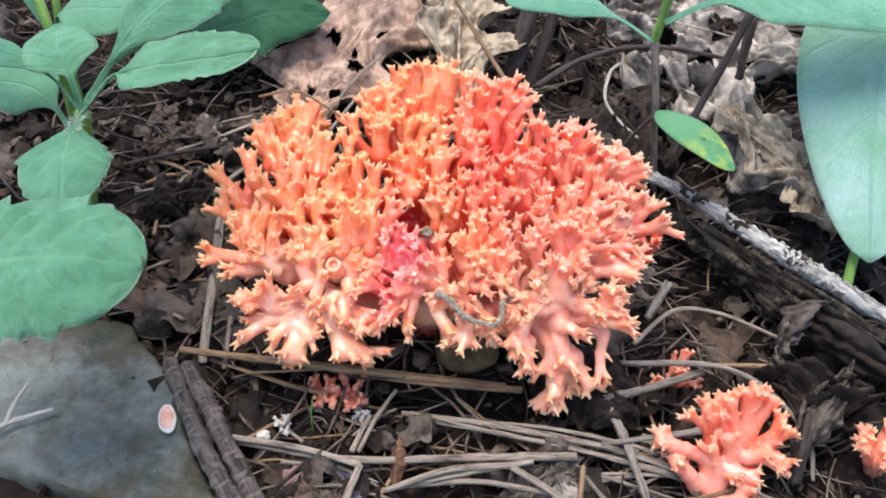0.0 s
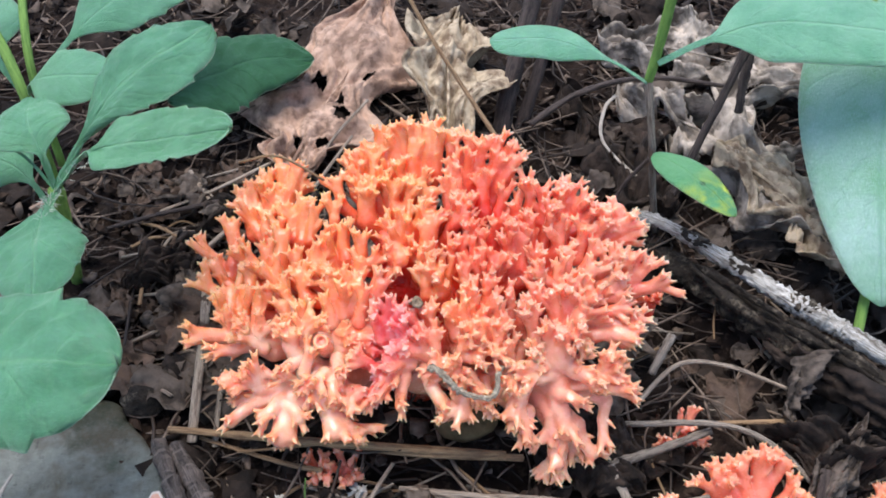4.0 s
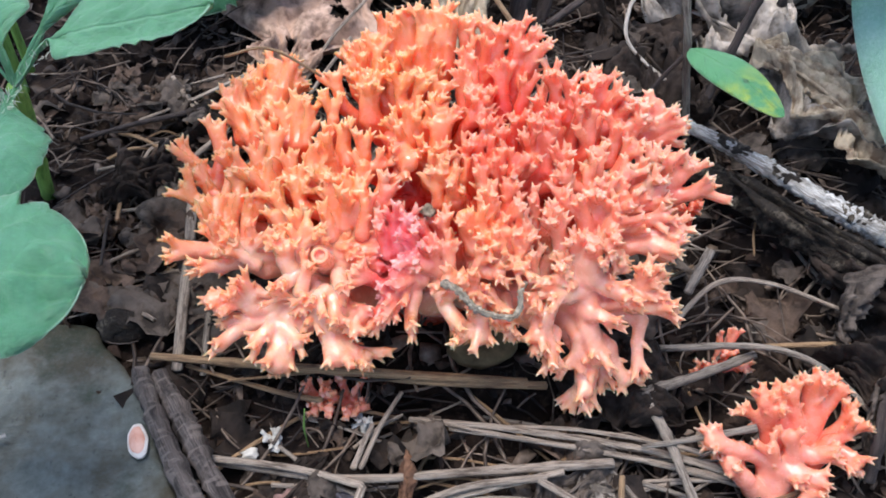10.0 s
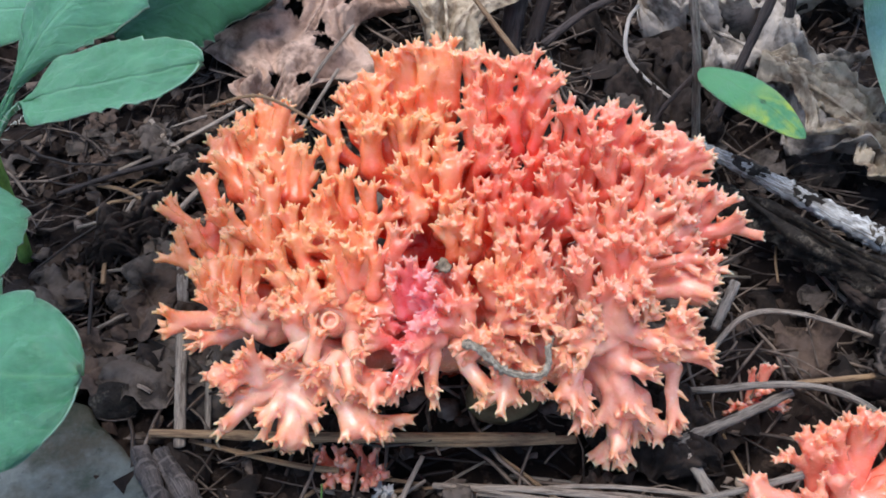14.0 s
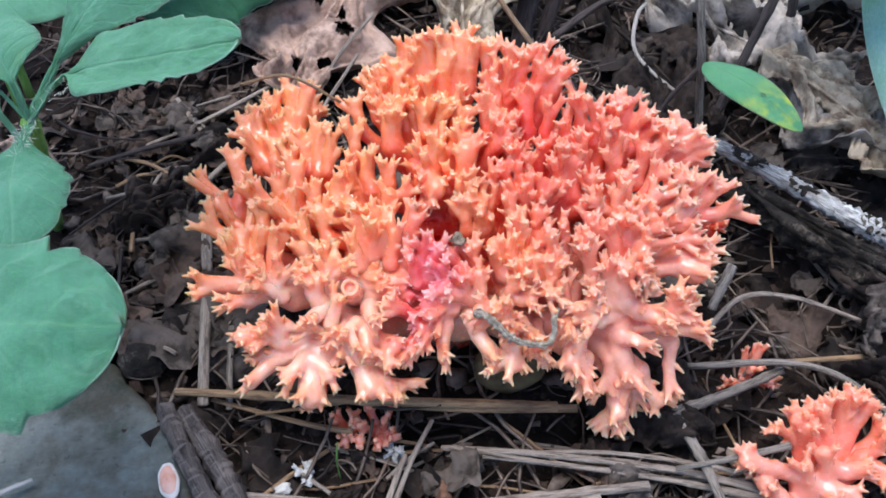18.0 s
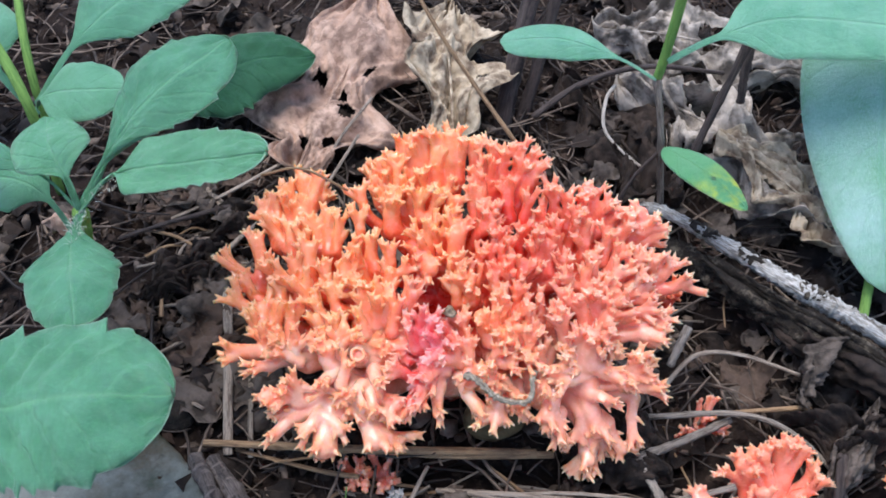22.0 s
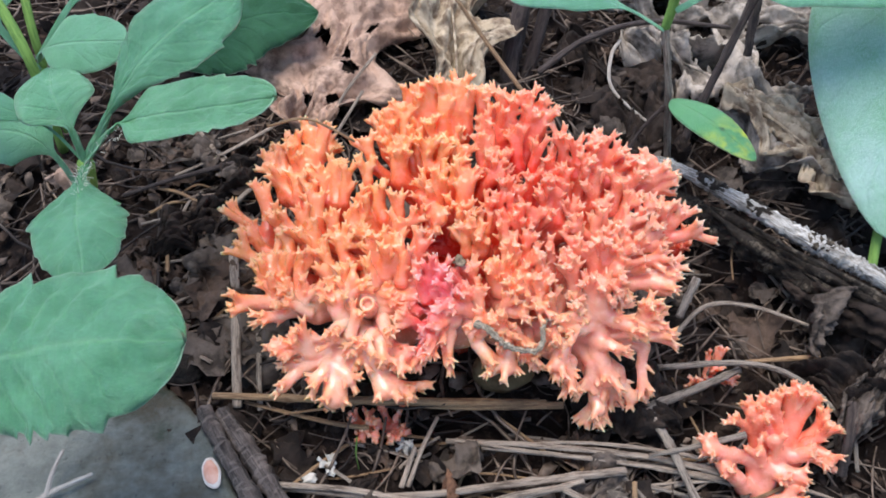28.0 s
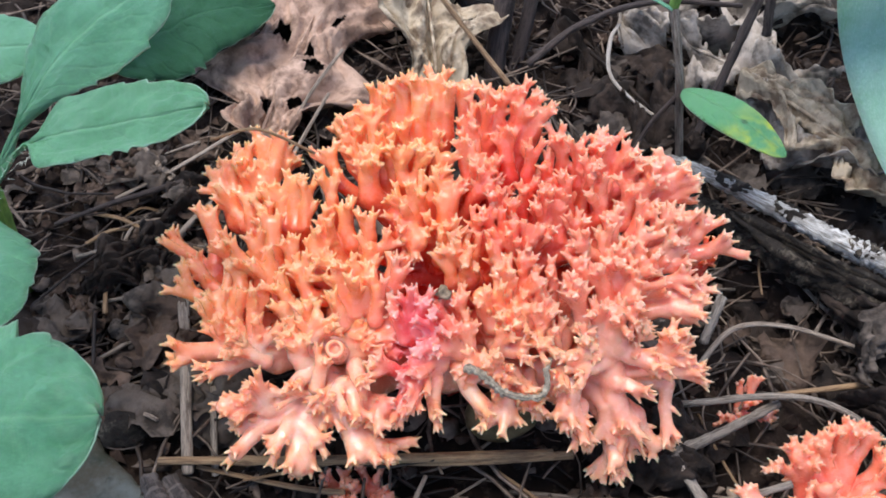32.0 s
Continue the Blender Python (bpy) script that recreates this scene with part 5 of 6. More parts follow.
stick("dry_stalk", "pale dry straw", STRAW_GREY, [(-6.5, 19.2, 0.8), (-5.9, 20.0, 0.9), (-5.2, 20.9, 0.8)], 0.09, 0.07, 0.6, seed=12)
stick("dry_stalk", "thin dry straw", STRAW_GREY, [(-3.6, 22.3, 0.9), (-2.8, 23.4, 1.5), (-1.8, 24.6, 1.9)], 0.06, 0.05, 0.8, seed=13)
stick("dry_stalk", "thin dry straw", STRAW_GREY, [(-3.4, 21.8, 0.9), (-2.9, 22.5, 1.2), (-2.3, 23.5, 1.4)], 0.06, 0.05, 0.8, seed=14)
stick("dry_stalk", "thin dry straw", STRAW_GREY, [(-7.2, 22.8, 0.9), (-6.4, 21.4, 0.9), (-5.8, 20.6, 0.8)], 0.07, 0.05, 0.6, seed=15)
stick("dry_stalk", "brown dry grass stem leaning over the litter", STRAW, [(1.7, 19.2, 4.6), (0.9, 20.5, 5.3), (0.0, 21.8, 6.3), (-0.8, 23.2, 7.4)], 0.06, 0.05, 1.0, seed=16)
stick("dry_stalk", "thin brown stem arched over the branches", STRAW, [(-4.6, 18.7, 4.6), (-3.6, 18.5, 4.9), (-2.6, 18.2, 4.4), (-2.0, 18.6, 3.4)], 0.035, 0.03, 1.0, seed=17, sides=6)
stick("dry_stalk", "orange dry stalk", STRAW, [(6.45, 13.54, 0.2), (7.39, 13.49, 0.25), (8.51, 13.51, 0.15)], 0.06, 0.08, 0.7, seed=18)
stick("dry_stalk", "curved dry straw", STRAW_GREY, [(4.9, 14.4, 0.0), (6.0, 15.2, 0.35), (7.2, 15.1, 0.35), (8.6, 14.5, 0.1)], 0.07, 0.06, 0.7, seed=19)
stick("twig", "grey twig", TWIG_GREY, [(5.3, 15.0, 0.3), (5.6, 15.4, 0.5), (5.94, 15.87, 0.7)], 0.1, 0.12, 0.9, 0.08, seed=20)
stick("twig", "grey forked twig", TWIG_GREY, [(3.85, 12.55, 0.15), (5.11, 12.9, 0.2), (6.41, 13.34, 0.2)], 0.13, 0.09, 0.9, 0.07, seed=21, knots=2)
stick("twig", "grey forked twig", TWIG_GREY, [(3.86, 12.48, 0.25), (4.19, 11.37, 0.2), (4.54, 9.5, 0.0)], 0.12, 0.09, 0.9, 0.07, seed=22, knots=2)
stick("twig", "grey twig stub", TWIG_GREY, [(4.0, 12.7, 0.0), (4.0, 12.2, 0.0), (4.3, 11.6, -0.3)], 0.09, 0.06, 0.9, 0.07, seed=23)
stick("twig", "thin curved twig arching over the litter", TWIG_GREY, [(4.44, 13.69, 0.1), (6.47, 13.32, 0.5), (7.65, 12.66, 0.5), (8.5, 11.52, 0.1), (8.53, 10.64, -0.4)], 0.08, 0.05, 1.0, 0.05, seed=24)
stick("twig", "thin straight twig", TWIG_GREY, [(3.61, 11.3, 0.2), (4.66, 11.31, 0.4), (5.87, 11.43, 0.5)], 0.05, 0.08, 1.0, 0.05, seed=25)
stick("twig", "dark knobbly twig on the stone", TWIG_RINGED, [(-6.65, 13.5, 0.5), (-5.95, 12.0, 0.7), (-5.2, 10.6, 0.7), (-4.2, 9.1, 0.6)], 0.19, 0.22, 1.0, 0.09, seed=26, knots=7, sides=10)
stick("twig", "dark knobbly twig beside its twin", TWIG_RINGED, [(-6.25, 13.4, 0.45), (-5.4, 11.95, 0.6), (-4.7, 10.7, 0.6), (-3.7, 9.1, 0.4)], 0.21, 0.21, 1.0, 0.09, seed=27, knots=7, sides=10)
stick("twig", "dark brown twig behind the fungus", TWIG, [(-9.2, 20.45, 0.9), (-7.76, 20.84, 1.0), (-6.0, 21.4, 0.9)], 0.05, 0.08, 1.0, 0.06, seed=28)
stick("twig", "dark root-like twig", TWIG, [(3.2, 24.2, 1.0), (4.8, 24.9, 1.6), (7.0, 25.4, 1.7), (9.6, 25.3, 1.3)], 0.11, 0.07, 1.0, 0.06, seed=29)
stick("twig", "dark upright dead stem", TWIG, [(2.2, 24.6, -0.3), (2.7, 25.6, 1.5), (3.5, 27.0, 4.0)], 0.32, 0.28, 1.0, 0.06, seed=30)
stick("twig", "dark upright dead stem", TWIG, [(2.8, 24.8, -0.3), (3.5, 25.8, 1.4), (4.4, 27.2, 4.0)], 0.22, 0.20, 1.0, 0.06, seed=31)
stick("twig", "slanting dark dead stem", TWIG, [(6.6, 20.6, -0.1), (7.6, 21.6, 1.8), (8.9, 22.8, 4.4), (10.2, 24.0, 7.0)], 0.11, 0.13, 1.0, 0.08, seed=32, knots=2)
stick("twig", "short hanging dead stub", TWIG, [(9.2, 23.3, 4.0), (9.0, 22.7, 3.2), (8.9, 22.3, 2.6)], 0.15, 0.12, 1.0, 0.08, seed=33)
stick("twig", "pale curling rootlet", TWIG_PALE, [(6.0, 25.2, 1.2), (5.5, 24.3, 1.4), (5.3, 23.3, 1.0), (6.0, 22.3, 0.6), (6.9, 21.6, 0.3)], 0.06, 0.05, 0.8, 0.05, seed=34)
stick("twig", "thin dark side shoot", TWIG, [(6.0, 20.5, 2.6), (5.4, 20.4, 1.8), (4.9, 20.2, 0.8), (4.5, 20.0, 0.1)], 0.06, 0.05, 1.0, 0.05, seed=35)
stick("twig", "bleached forked twig lying on the stone", TWIG_PALE, [(-11.4, 10.6, 0.72), (-10.0, 11.5, 0.8), (-9.0, 12.0, 0.72)], 0.10, 0.05, 0.8, 0.06, seed=36)
stick("twig", "bleached twig fork", TWIG_PALE, [(-9.9, 11.55, 0.8), (-9.8, 12.0, 0.95), (-9.6, 12.5, 1.05)], 0.07, 0.04, 0.8, 0.06, seed=37)
stick("twig", "curled grey dead tendril on the fungus", TENDRIL, [(-0.21, 13.54, 2.95), (0.04, 13.40, 2.95), (0.24, 13.20, 2.83), (0.47, 13.04, 2.68), (0.83, 12.95, 2.57), (1.13, 12.95, 2.53), (1.27, 13.12, 2.65), (1.30, 13.33, 2.80), (1.42, 13.56, 2.81)], 0.085, 0.05, 0.75, 0.25, seed=38, knots=5)
stick("twig", "brown broken twig", TWIG, [(8.1, 10.6, -0.4), (8.3, 11.2, 0.4), (8.6, 11.9, 0.6)], 0.13, 0.15, 0.8, 0.1, seed=39)
stick("dry_stalk", "pale split straw leaning on the soil", STRAW_GREY, [(-2.0, 11.2, 0.1), (-1.6, 12.0, 0.3), (-1.15, 12.85, 0.2)], 0.06, 0.05, 0.7, seed=60)
stick("dry_stalk", "pale split straw beside its twin", STRAW_GREY, [(-2.15, 11.2, 0.1), (-1.9, 11.75, 0.25), (-1.75, 12.1, 0.25)], 0.07, 0.05, 0.7, seed=61)
stick("dry_stalk", "pale bent straw over the stones", STRAW_GREY, [(-1.36, 10.17, 0.15), (0.07, 10.58, 0.3), (1.64, 10.75, 0.2)], 0.075, 0.09, 0.8, seed=62)
stick("dry_stalk", "grey straw under the bent one", STRAW_GREY, [(-0.81, 10.35, 0.05), (0.69, 10.4, 0.1), (2.3, 10.16, 0.0)], 0.07, 0.07, 0.8, seed=63)
stick("dry_stalk", "pale thin straw crossing the tan stalk", STRAW, [(-4.77, 13.2, 0.45), (-3.76, 13.22, 0.5), (-2.69, 13.3, 0.5)], 0.03, 0.05, 0.7, seed=66)
stick("dry_stalk", "short upright straw stub", STRAW, [(2.9, 9.6, -0.1), (3.0, 10.1, 0.1), (3.1, 10.65, 0.3)], 0.07, 0.06, 0.8, seed=64)
stick("dry_stalk", "grey straw slanting to the edge", STRAW_GREY, [(1.5, 10.7, 0.2), (2.3, 10.1, 0.2), (3.2, 9.4, 0.1)], 0.08, 0.09, 0.8, seed=65)
r = np.random.default_rng(31)
for n in range(92):
    if n < 45:
        x, y, turn = r.uniform(-4.6, 9), r.uniform(9.4, 12.6), r.normal() * 0.5
    elif n < 78:
        x, y, turn = r.uniform(-8.2, -5.0), r.uniform(14.8, 22.5), r.uniform(0, 3.14)
    else:
        x, y, turn = r.uniform(4.2, 9.5), r.uniform(12.6, 17.5), r.uniform(0, 3.14)
    long, z = r.uniform(0.8, 2.2) * (1.3 if n < 45 else 1.0), ground_z(x, y) + r.uniform(0.0, 0.22)
    dx, dy, bend = long / 2 * math.cos(turn), long / 2 * math.sin(turn), r.normal() * 0.1
    stick("dry_stalk", ("short broken straw on the litter", "thin brown straw on the litter", "pale grey straw on the litter")[n % 3], (STRAW, TWIG_GREY, STRAW_GREY)[n % 3],
          [(x - dx, y - dy, z + r.normal() * 0.08), (x + bend, y + bend, z + 0.05), (x + dx, y + dy, z + r.normal() * 0.08)], r.uniform(0.025, 0.065), r.uniform(0.025, 0.06), r.uniform(0.5, 1.0), 0.05, seed=100 + n, sides=6)
single("soil_crumb", lump((-0.40, 14.76, 3.65), (0.15, 0.12, 0.13), 9, 0.9, 3), GRIT, "brown soil crumb stuck on the fungus", "crumb")


def flake(center, size, seed):
    v, f = lump(center, (size, size * 0.7, size * 0.25), seed, 0.9, 2)
    return v, f


for n, (x, y, s) in enumerate(((-4.2, 11.6, 0.16), (-3.9, 11.3, 0.12), (-4.5, 11.4, 0.1), (-3.7, 11.7, 0.09), (-6.7, 16.7, 0.1), (-4.4, 22.0, 0.12))):
    single("lichen_scrap", flake((x, y, ground_z(x, y) + 0.18), s, n), LICHEN, "whitish ragged lichen scrap on the litter", "lichen", "lichen scraps")
for n, (x, y, s) in enumerate(((-1.95, 12.35, 0.5), (-3.75, 11.95, 0.4))):
    z = ground_z(x, y)
    caps = coral_caps((x, y, z - 0.1), tuft(x, y, z, 0.24, 0.2, 4, 0.06, 50 + n), 50 + n, s, (0, 1))
    single("lichen_tuft", fuse(caps, 0.014), LICHEN, "white branching lichen tuft on the soil", "lichen", "lichen scraps")


# ---- green plants ----
def leaf_part(owner, foot, mat, points, width, profile, normal, label="", **how):
    blade = part("leaf", leaf(points, width, profile, normal, **how), mat, owner, foot, label, 0.03)
    return blade


hub = np.array([-8.65, 17.6, 4.9])
herb_foot = (-9.9, 19.0, 0.6)
herb = thing("herb_seedling", herb_foot, "green hairy rosette herb with toothed spoon-shaped leaves", "plant")
part("stem", tube([(-9.9, 19.0, 0.2), (-9.3, 18.4, 2.5), tuple(hub)], 0.16, 0.20, 10, 20, 1.0, 0.03), STEM_GREEN, herb, herb_foot, "hairy stem")
leaf_part(herb, herb_foot, LEAF_GREEN, [tuple(hub), (-8.6, 16.7, 5.15), (-8.4, 15.4, 5.35), (-8.1, 13.95, 5.3)], 1.98, "trowel", (0.05, -0.2, 1), teeth=8, tooth=0.1, quilt=0.02, crumple=0.1, cup=0.15, nu=80, seed=2)
leaf_part(herb, herb_foot, LEAF_LIGHT, [tuple(hub), (-7.54, 17.56, 6.04), (-5.75, 16.84, 6.88), (-3.94, 16.16, 7.62)], 1.5, "paddle", (-0.3, -0.25, 1), teeth=15, tooth=0.2, toothed=0.78, quilt=0.02, crumple=0.12, cup=-0.12, nu=110, seed=4)
leaf_part(herb, herb_foot, LEAF_GREEN, [tuple(hub), (-7.79, 18.34, 6.03), (-6.63, 19.06, 7.02), (-4.95, 20.31, 7.44)], 2.1, "obovate", (-0.1, -0.35, 1), teeth=12, tooth=0.12, toothed=0.6, quilt=0.02, crumple=0.14, cup=0.16, nu=110, seed=6)
leaf_part(herb, herb_foot, LEAF_LIGHT, [tuple(hub), (-8.8, 17.95, 5.7), (-9.15, 18.6, 6.1), (-9.4, 19.6, 6.1)], 1.75, "spoon", (0.1, -0.4, 1), "young rounded leaf", quilt=0.02, crumple=0.08, cup=0.2)
leaf_part(herb, herb_foot, LEAF_GREEN, [tuple(hub), (-9.5, 18.25, 5.6), (-11.2, 18.9, 5.9), (-14.2, 19.6, 5.6)], 0.8, "spoon", (-0.1, -0.3, 1), teeth=10, tooth=0.1, cup=0.1)
leaf_part(herb, herb_foot, LEAF_LIGHT, [(-9.35, 18.45, 3.0), (-9.9, 19.0, 4.0), (-10.6, 19.3, 4.5), (-12.0, 19.5, 4.55)], 1.7, "spoon", (0.0, -0.3, 1), cup=0.1)
leaf_part(herb, herb_foot, LEAF_LIGHT, [(-10.5, 21.9, 4.6), (-10.1, 21.4, 5.3), (-9.3, 21.2, 5.6), (-7.9, 21.1, 5.6)], 1.8, "spoon", (0.0, -0.3, 1), teeth=8, tooth=0.08, cup=0.1)


def hairs(line, count, length, radius, seed):
    """Fine stiff hairs standing off a stem."""
    r = np.random.default_rng(seed)
    pts = curve(line, 60)
    verts, faces = [], []
    for n in range(count):
        i = r.integers(0, 59)
        d = unit(pts[i + 1] - pts[i])
        out = unit(np.cross(d, r.normal(size=3)))
        a = pts[i] + out * radius * 0.8
        v, f, _ = tube([a, a + out * length * r.uniform(0.5, 1.0) + d * 0.03], 0.009, 0.003, 4, 4)
        faces += [tuple(q + len(verts) for q in face) for face in f]
        verts += list(v)
    return np.array(verts), faces


HAIR, _n, _l, _b = material("pale_hair", 0.5)
_b.inputs["Base Color"].default_value = (0.55, 0.58, 0.48, 1)
part("hairs", hairs([tuple(hub), (-8.6, 16.9, 5.1), (-8.5, 16.2, 5.25)], 55, 0.2, 0.1, 2), HAIR, herb, herb_foot, "short pale stiff hairs")
part("hairs", hairs([tuple(hub), (-7.9, 17.4, 5.7), (-7.2, 17.25, 6.25)], 24, 0.14, 0.09, 3), HAIR, herb, herb_foot, "short pale stiff hairs")
second_foot = (-11.2, 22.6, 1.0)
second = thing("herb_seedling", second_foot, "green herb with dark broad leaf behind the rosette", "plant")
part("stem", tube([(-11.2, 22.6, 0.8), (-11.0, 22.5, 3.8), (-11.6, 23.6, 5.0), (-12.6, 25.0, 6.0)], 0.14, 0.16, 8, 20), STEM_GREEN, second, second_foot)
part("stem", tube([(-11.1, 23.2, 1.0), (-11.1, 23.6, 4.0), (-11.4, 25.5, 5.5), (-11.6, 27.5, 6.0)], 0.12, 0.12, 8, 20), STEM_GREEN, second, second_foot)
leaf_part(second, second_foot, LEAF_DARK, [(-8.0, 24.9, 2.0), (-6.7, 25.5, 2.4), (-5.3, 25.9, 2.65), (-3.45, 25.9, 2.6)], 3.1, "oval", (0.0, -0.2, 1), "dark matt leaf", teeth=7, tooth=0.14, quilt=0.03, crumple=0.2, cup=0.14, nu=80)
leaf_part(second, second_foot, LEAF_GREEN, [(-11.0, 22.8, 3.6), (-11.9, 23.6, 4.6), (-12.8, 25.0, 5.0), (-14.4, 26.8, 4.8)], 2.6, "spoon", (0.2, -0.3, 1), cup=0.1)
leaf_part(second, second_foot, LEAF_GREEN, [(-11.0, 23.0, 3.8), (-9.9, 24.2, 4.8), (-8.5, 25.4, 5.4), (-6.5, 26.6, 5.6)], 2.4, "spoon", (0.0, -0.3, 1), cup=0.1, teeth=10)

broad_foot = (-15.0, 13.0, 0.6)
broad = thing("broad_leaf_plant", broad_foot, "low plant with one broad toothed green leaf over the stone", "plant")
part("stem", tube([broad_foot, (-14.6, 13.0, 3.0), (-12.8, 12.6, 5.0), (-10.6, 11.9, 5.4)], 0.18, 0.14, 8, 20), STEM_GREEN, broad, broad_foot)
leaf_part(broad, broad_foot, LEAF_GREEN, [(-10.5, 11.85, 5.3), (-9.3, 11.95, 5.6), (-7.8, 12.0, 5.75), (-5.85, 11.85, 5.65)], 3.35, "egg", (0.05, -0.15, 1), "broad toothed leaf", teeth=10, tooth=0.15, toothed=0.42, quilt=0.06, crumple=0.22, cup=0.14, nu=120, nv=16)

shrub_foot = (6.5, 20.4, 0.0)
shrub = thing("shrub_seedling", shrub_foot, "young shrub shoot with smooth blue-green leaves", "plant")
part("stem", tube([(6.5, 20.4, -0.2), (6.2, 20.4, 1.6), (6.0, 20.6, 3.2), (5.85, 21.3, 4.6)], 0.10, 0.10, 8, 24, 1.0, 0.05, 2), TWIG_GREY, shrub, shrub_foot, "brown woody stem")
part("stem", tube([(5.85, 21.3, 4.55), (6.0, 21.4, 5.4), (6.2, 21.6, 7.0), (6.4, 22.0, 9.0)], 0.12, 0.16, 8, 20), STEM_GREEN, shrub, shrub_foot, "fresh green shoot")
leaf_part(shrub, shrub_foot, LEAF_BLUE, [(5.8, 21.2, 4.6), (4.8, 21.6, 5.1), (3.3, 22.2, 5.4), (1.75, 22.4, 5.3)], 1.2, "spoon", (0.0, -0.2, 1), "smooth blue-green leaf", cup=0.2)
leaf_part(shrub, shrub_foot, LEAF_BLUE, [(6.0, 21.2, 5.2), (7.3, 21.3, 5.8), (9.2, 21.3, 6.2), (13.4, 20.6, 5.9)], 2.3, "spoon", (-0.1, -0.3, 1), "smooth blue-green leaf", cup=0.12)
leaf_part(shrub, shrub_foot, LEAF_SPOT, [(6.05, 20.3, 2.95), (6.55, 19.5, 3.1), (7.1, 18.7, 3.05), (7.65, 17.9, 2.8)], 1.18, "oval", (0.25, -0.35, 1), "small leaf with yellow patch", cup=0.12)
tall_foot = (13.5, 21.0, 0.0)
tall = thing("tall_leaf_plant", tall_foot, "plant with a large drooping blue-green leaf", "plant")
part("stem", tube([(13.5, 21.0, -0.3), (13.2, 22.0, 3.0), (12.2, 23.2, 5.5)], 0.15, 0.12, 8, 20), STEM_GREEN, tall, tall_foot)
leaf_part(tall, tall_foot, LEAF_PAINTED_SHEEN, [(13.0, 23.6, 5.6), (12.4, 21.8, 4.7), (11.75, 19.5, 3.3), (11.1, 16.0, 1.3)], 4.3, "oval", (-0.3, -0.6, 0.8), "large drooping leaf", cup=0.12)
part("stem", tube([(10.6, 15.6, 0.3), (11.2, 17.0, 1.2), (12.0, 18.4, 1.8)], 0.14, 0.12, 8, 14), STEM_GREEN, tall, tall_foot)


shoot = thing("grass_shoot", (-3.1, 11.9, -0.1), "single thin green grass shoot in the soil", "grass")
part("blade", tube([(-3.1, 11.9, -0.2), (-3.12, 12.0, 0.4), (-3.05, 12.15, 0.9)], 0.035, 0.015, 6, 12, 0.5), STEM_GREEN, shoot, (-3.1, 11.9, -0.1))


# ---- the litter that nobody could count ----
def on_stone(x, y):
    return x < -5.3 and 7.5 < y < 15 and x < -6.3 + 0.45 * (12.0 - y)


def scatter_needles(count, seed, spread, long, radius, lift):
    r = np.random.default_rng(seed)
    verts, faces = [], []
    for n in range(count):
        x, y = r.uniform(*spread[0]), r.uniform(*spread[1])
        a, ln = r.uniform(0, 6.28), r.uniform(*long)
        bend = r.normal() * 0.12 * ln
        d = np.array([math.cos(a), math.sin(a), r.normal() * 0.12])
        s = np.array([-math.sin(a), math.cos(a), 0])
        if on_stone(x, y):
            continue
        z = ground_z(x, y) + r.uniform(*lift)
        p = np.array([x, y, z])
        rad = r.uniform(*radius)
        steps = 5
        base = len(verts)
        for i in range(steps):
            t = i / (steps - 1) - 0.5
            c = p + d * ln * t + s * bend * (0.25 - t * t) * 4
            rr = rad * (1 - 0.5 * abs(t))
            for q in range(4):
                verts.append(c + s * rr * math.cos(q * 1.5708) + np.array([0, 0, 1]) * rr * 0.7 * math.sin(q * 1.5708))
        for i in range(steps - 1):
            for q in range(4):
                k = (q + 1) % 4
                faces.append((base + i * 4 + q, base + i * 4 + k, base + i * 4 + 4 + k, base + i * 4 + 4 + q))
    return np.array(verts), np.array(faces)


AREA = ((-17, 19), (7.5, 34))
tagged(single("needle_litter", scatter_needles(1300, 5, AREA, (1.0, 4.5), (0.022, 0.055), (-0.25, 0.3)), NEEDLES, "brown decayed needles and grass straws on soil", "litter", kind="stuff"))
tagged(single("fibre_litter", scatter_needles(1500, 6, AREA, (0.4, 1.6), (0.015, 0.04), (-0.3, 0.3)), NEEDLES, "short dark fibres and rootlets on soil", "litter", kind="stuff"))


def scatter_crumbs(count, seed):
    r = np.random.default_rng(seed)
    bm = bmesh.new()
    bmesh.ops.create_icosphere(bm, subdivisions=1, radius=1.0)
    ball = np.array([v.co[:] for v in bm.verts])
    tris = np.array([[v.index for v in f.verts] for f in bm.faces])
    bm.free()
    verts, faces = [], []
    for n in range(count):
        x, y = r.uniform(*AREA[0]), r.uniform(*AREA[1])
        size = r.uniform(0.05, 0.2) * (1.6 if r.random() < 0.06 else 1)
        b = ball * (1 + 0.35 * r.normal(size=(len(ball), 1))) * r.uniform(0.4, 1.2, 3) * size
        faces.append(tris + n * len(ball))
        verts.append(b + (x, y, ground_z(x, y) + r.uniform(-0.3, 0.12)))
    return np.vstack(verts), np.vstack(faces)


tagged(single("soil_crumbs", scatter_crumbs(3200, 8), CRUMB, "dark crumbs of soil and rotted wood", "litter", kind="stuff", smooth=False))


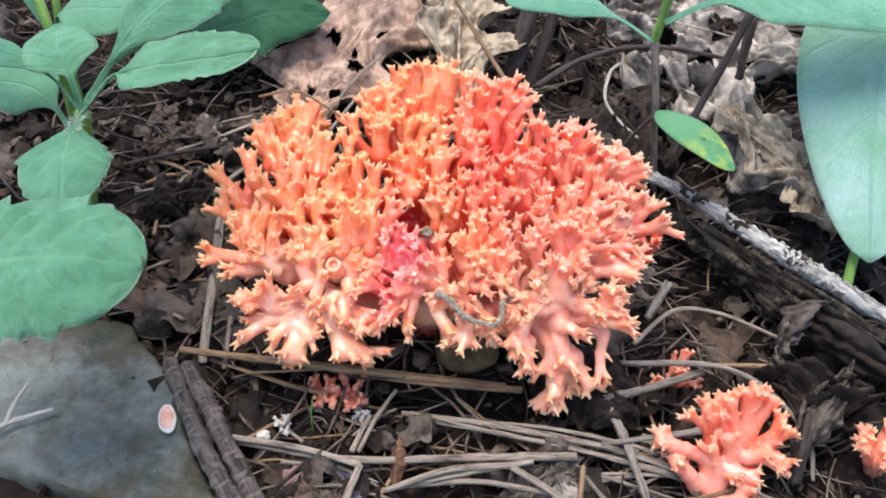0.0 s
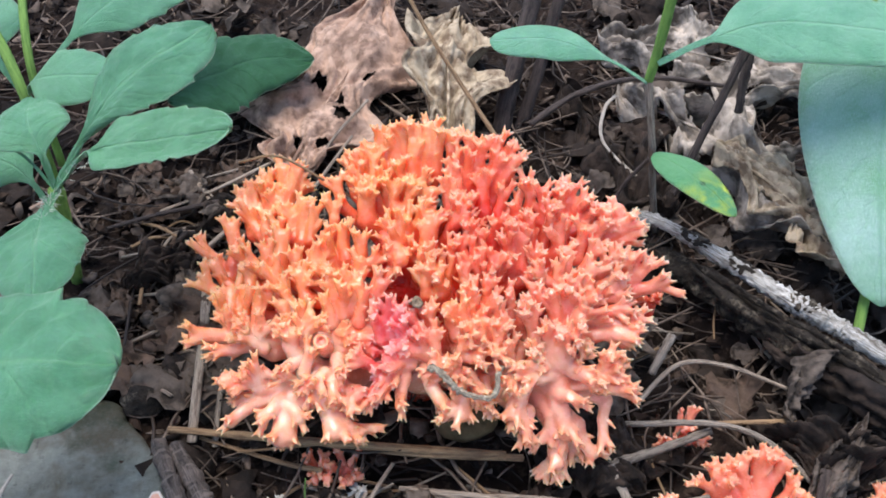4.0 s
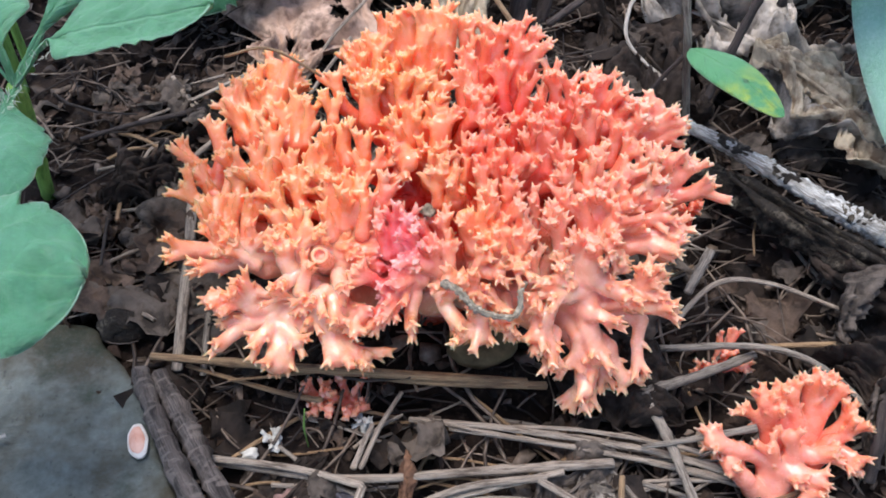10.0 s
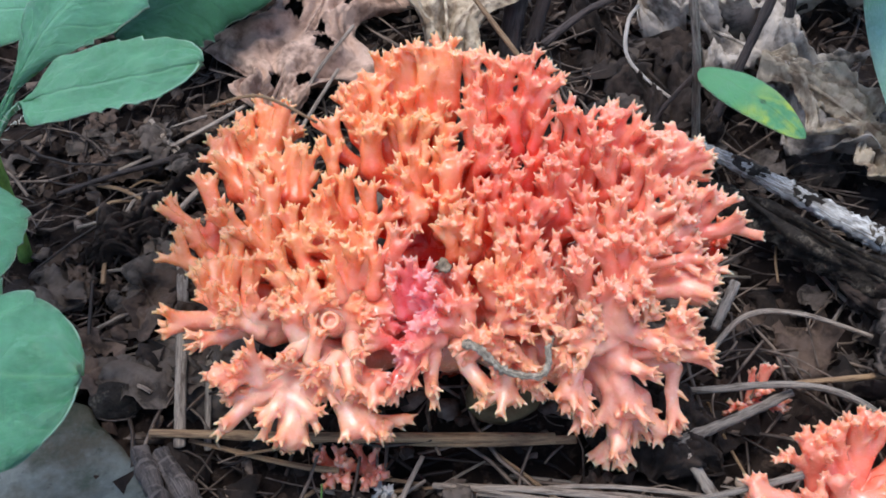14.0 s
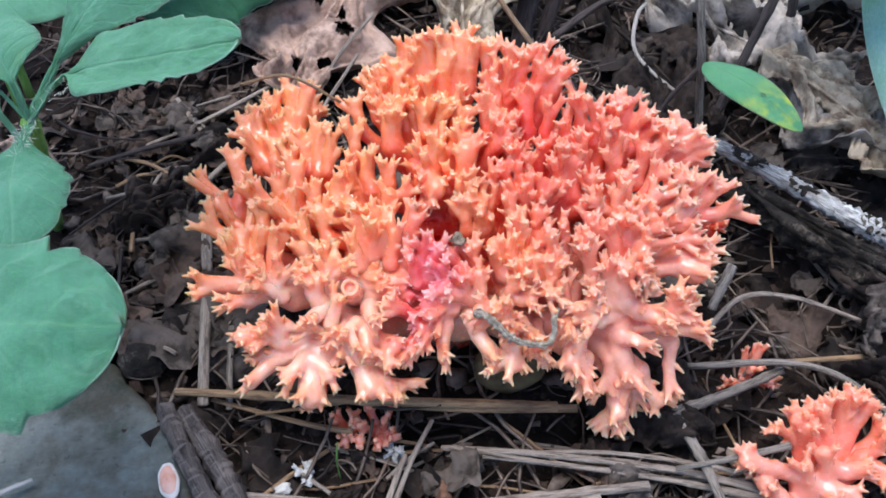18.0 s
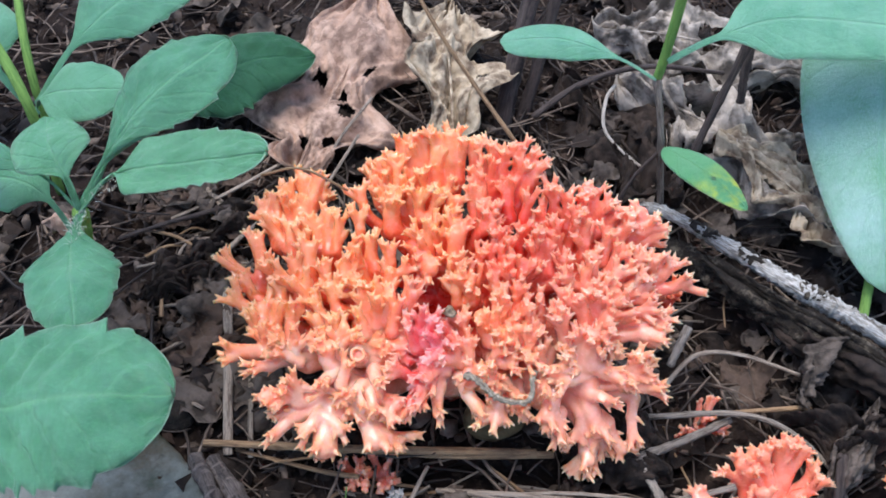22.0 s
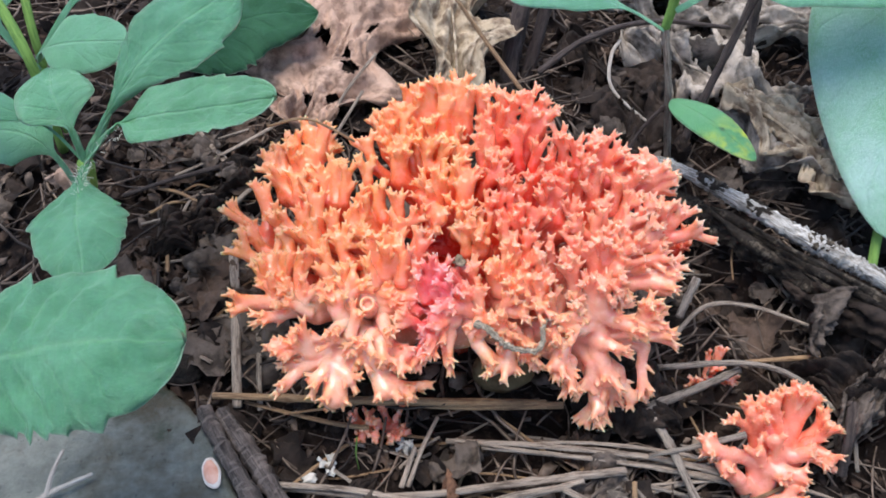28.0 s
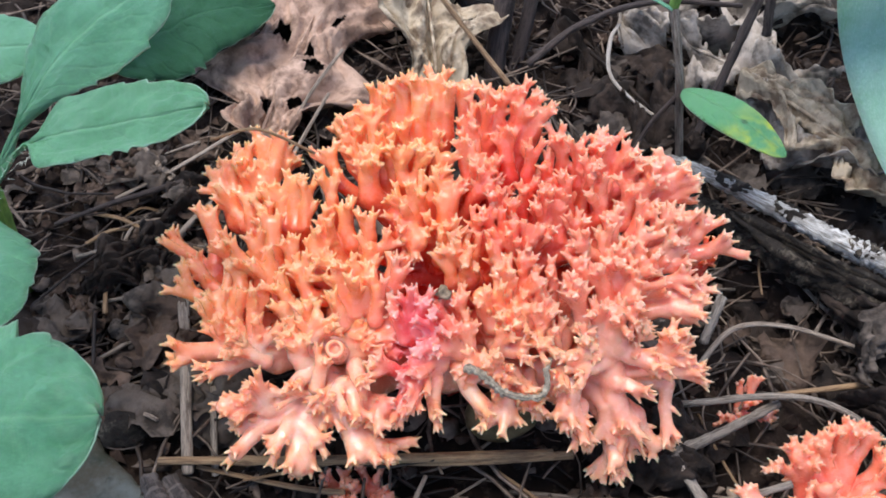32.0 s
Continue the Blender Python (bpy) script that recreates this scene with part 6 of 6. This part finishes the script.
def scatter_flakes(count, seed):
    """Torn bits of rotted leaf, lying at all slants."""
    r = np.random.default_rng(seed)
    verts, faces = [], []
    for n in range(count):
        x, y = r.uniform(*AREA[0]), r.uniform(*AREA[1])
        if on_stone(x, y):
            continue
        size = r.uniform(0.12, 0.42)
        turn = np.array((Matrix.Rotation(r.uniform(0, 6.28), 3, "Z") @ Matrix.Rotation(r.normal() * 0.45, 3, "X") @ Matrix.Rotation(r.normal() * 0.45, 3, "Y")))
        slim = r.uniform(0.2, 0.7)
        ring = [(math.cos(a) * r.uniform(0.5, 1.1), slim * math.sin(a) * r.uniform(0.5, 1.1), r.normal() * 0.16) for a in np.linspace(0, 6.28, 9)[:-1]]
        base = len(verts)
        loop = np.array([*ring, (0, 0, 0.14)]) * size
        place = np.array([x, y, ground_z(x, y) + r.uniform(-0.25, 0.1)])
        verts += list(loop @ turn.T + place) + list(loop @ turn.T + place - (0, 0, 0.02))
        for i in range(8):
            k = (i + 1) % 8
            faces += [(base + i, base + k, base + 8), (base + 9 + k, base + 9 + i, base + 17), (base + k, base + i, base + 9 + i), (base + k, base + 9 + i, base + 9 + k)]
    return np.array(verts), np.array(faces)


single("leaf_flakes", scatter_flakes(2000, 18), NEEDLES, "torn brown flakes of rotted leaves on soil", "litter", kind="stuff")

# ---- leaf scraps, each a thing of its own, on a few shared meshes ----
scraps = []
for n in range(8):
    shape = leaf([(-0.5, 0, 0), (-0.15, 0.08, 0.08), (0.2, -0.05, 0.1), (0.5, 0, 0)], 0.75, ("lobed", "oval", "broad", "lance")[n % 4], (0, 0, 1), 0, 0.1, 0.15, 0.22, 0, 12, 7, (), n * 2.3, 0.7)
    scraps.append(mesh_from("leaf_scrap", shape[0], shape[1], (DEAD_BROWN, DEAD_BROWN, DEAD_DIM, DEAD_BROWN)[n % 4], True, shape[2]))
r = np.random.default_rng(12)
for n in range(260):
    x, y = r.uniform(-15, 17), r.uniform(9, 32)
    if on_stone(x, y):
        continue
    ob = new("leaf_scrap", scraps[n % 8])
    s = r.uniform(0.6, 1.9)
    ob.matrix_world = pose(x * CM, y * CM, (ground_z(x, y) + r.uniform(-0.1, 0.15)) * CM, r.normal() * 14, r.normal() * 14, r.uniform(0, 360)) @ Matrix.Diagonal((s, s, s, 1))
    tagged(ob, ("small curled scrap of brown dead leaf", "flat scrap of brown dead leaf", "small greyish scrap of rotted leaf", "narrow scrap of brown dead leaf")[n % 4], "leaf scrap", "leaf scraps")
shards = []
for n in range(6):
    shape = leaf([(-0.6, 0, 0), (-0.2, 0.1, 0.12), (0.2, -0.06, 0.14), (0.6, 0, 0)], 0.95, ("lobed", "broad", "oval")[n % 3], (0, 0, 1), 0, 0.1, 0.2, 0.3, 0, 22, 12, ((0.55, 0.4, 0.08, 0.25),), n * 1.7 + 30, 0.8)
    shards.append(mesh_from("leaf_shard", shape[0], shape[1], (DEAD_MID, DEAD_DIM, DEAD_MID)[n % 3], True, shape[2]))
r = np.random.default_rng(77)
for n in range(56):
    x, y = (r.uniform(-9.0, -5.3), r.uniform(14.6, 23.0)) if n < 34 else (r.uniform(-3.5, 3.5), r.uniform(9.2, 12.6)) if n < 46 else (r.uniform(3.0, 9.5), r.uniform(10.5, 24.0))
    if on_stone(x, y):
        continue
    ob = new("leaf_shard", shards[n % 6])
    size = r.uniform(0.6, 1.5)
    ob.matrix_world = pose(x * CM, y * CM, (ground_z(x, y) + r.uniform(-0.05, 0.2)) * CM, r.normal() * 16, r.normal() * 16, r.uniform(0, 360)) @ Matrix.Diagonal((size, size, size, 1))
    tagged(ob, ("torn umber shard of dead leaf", "flat umber shard of dead leaf", "curled umber shard of dead leaf")[n % 3] + " on the litter", "leaf shard", "leaf shards")
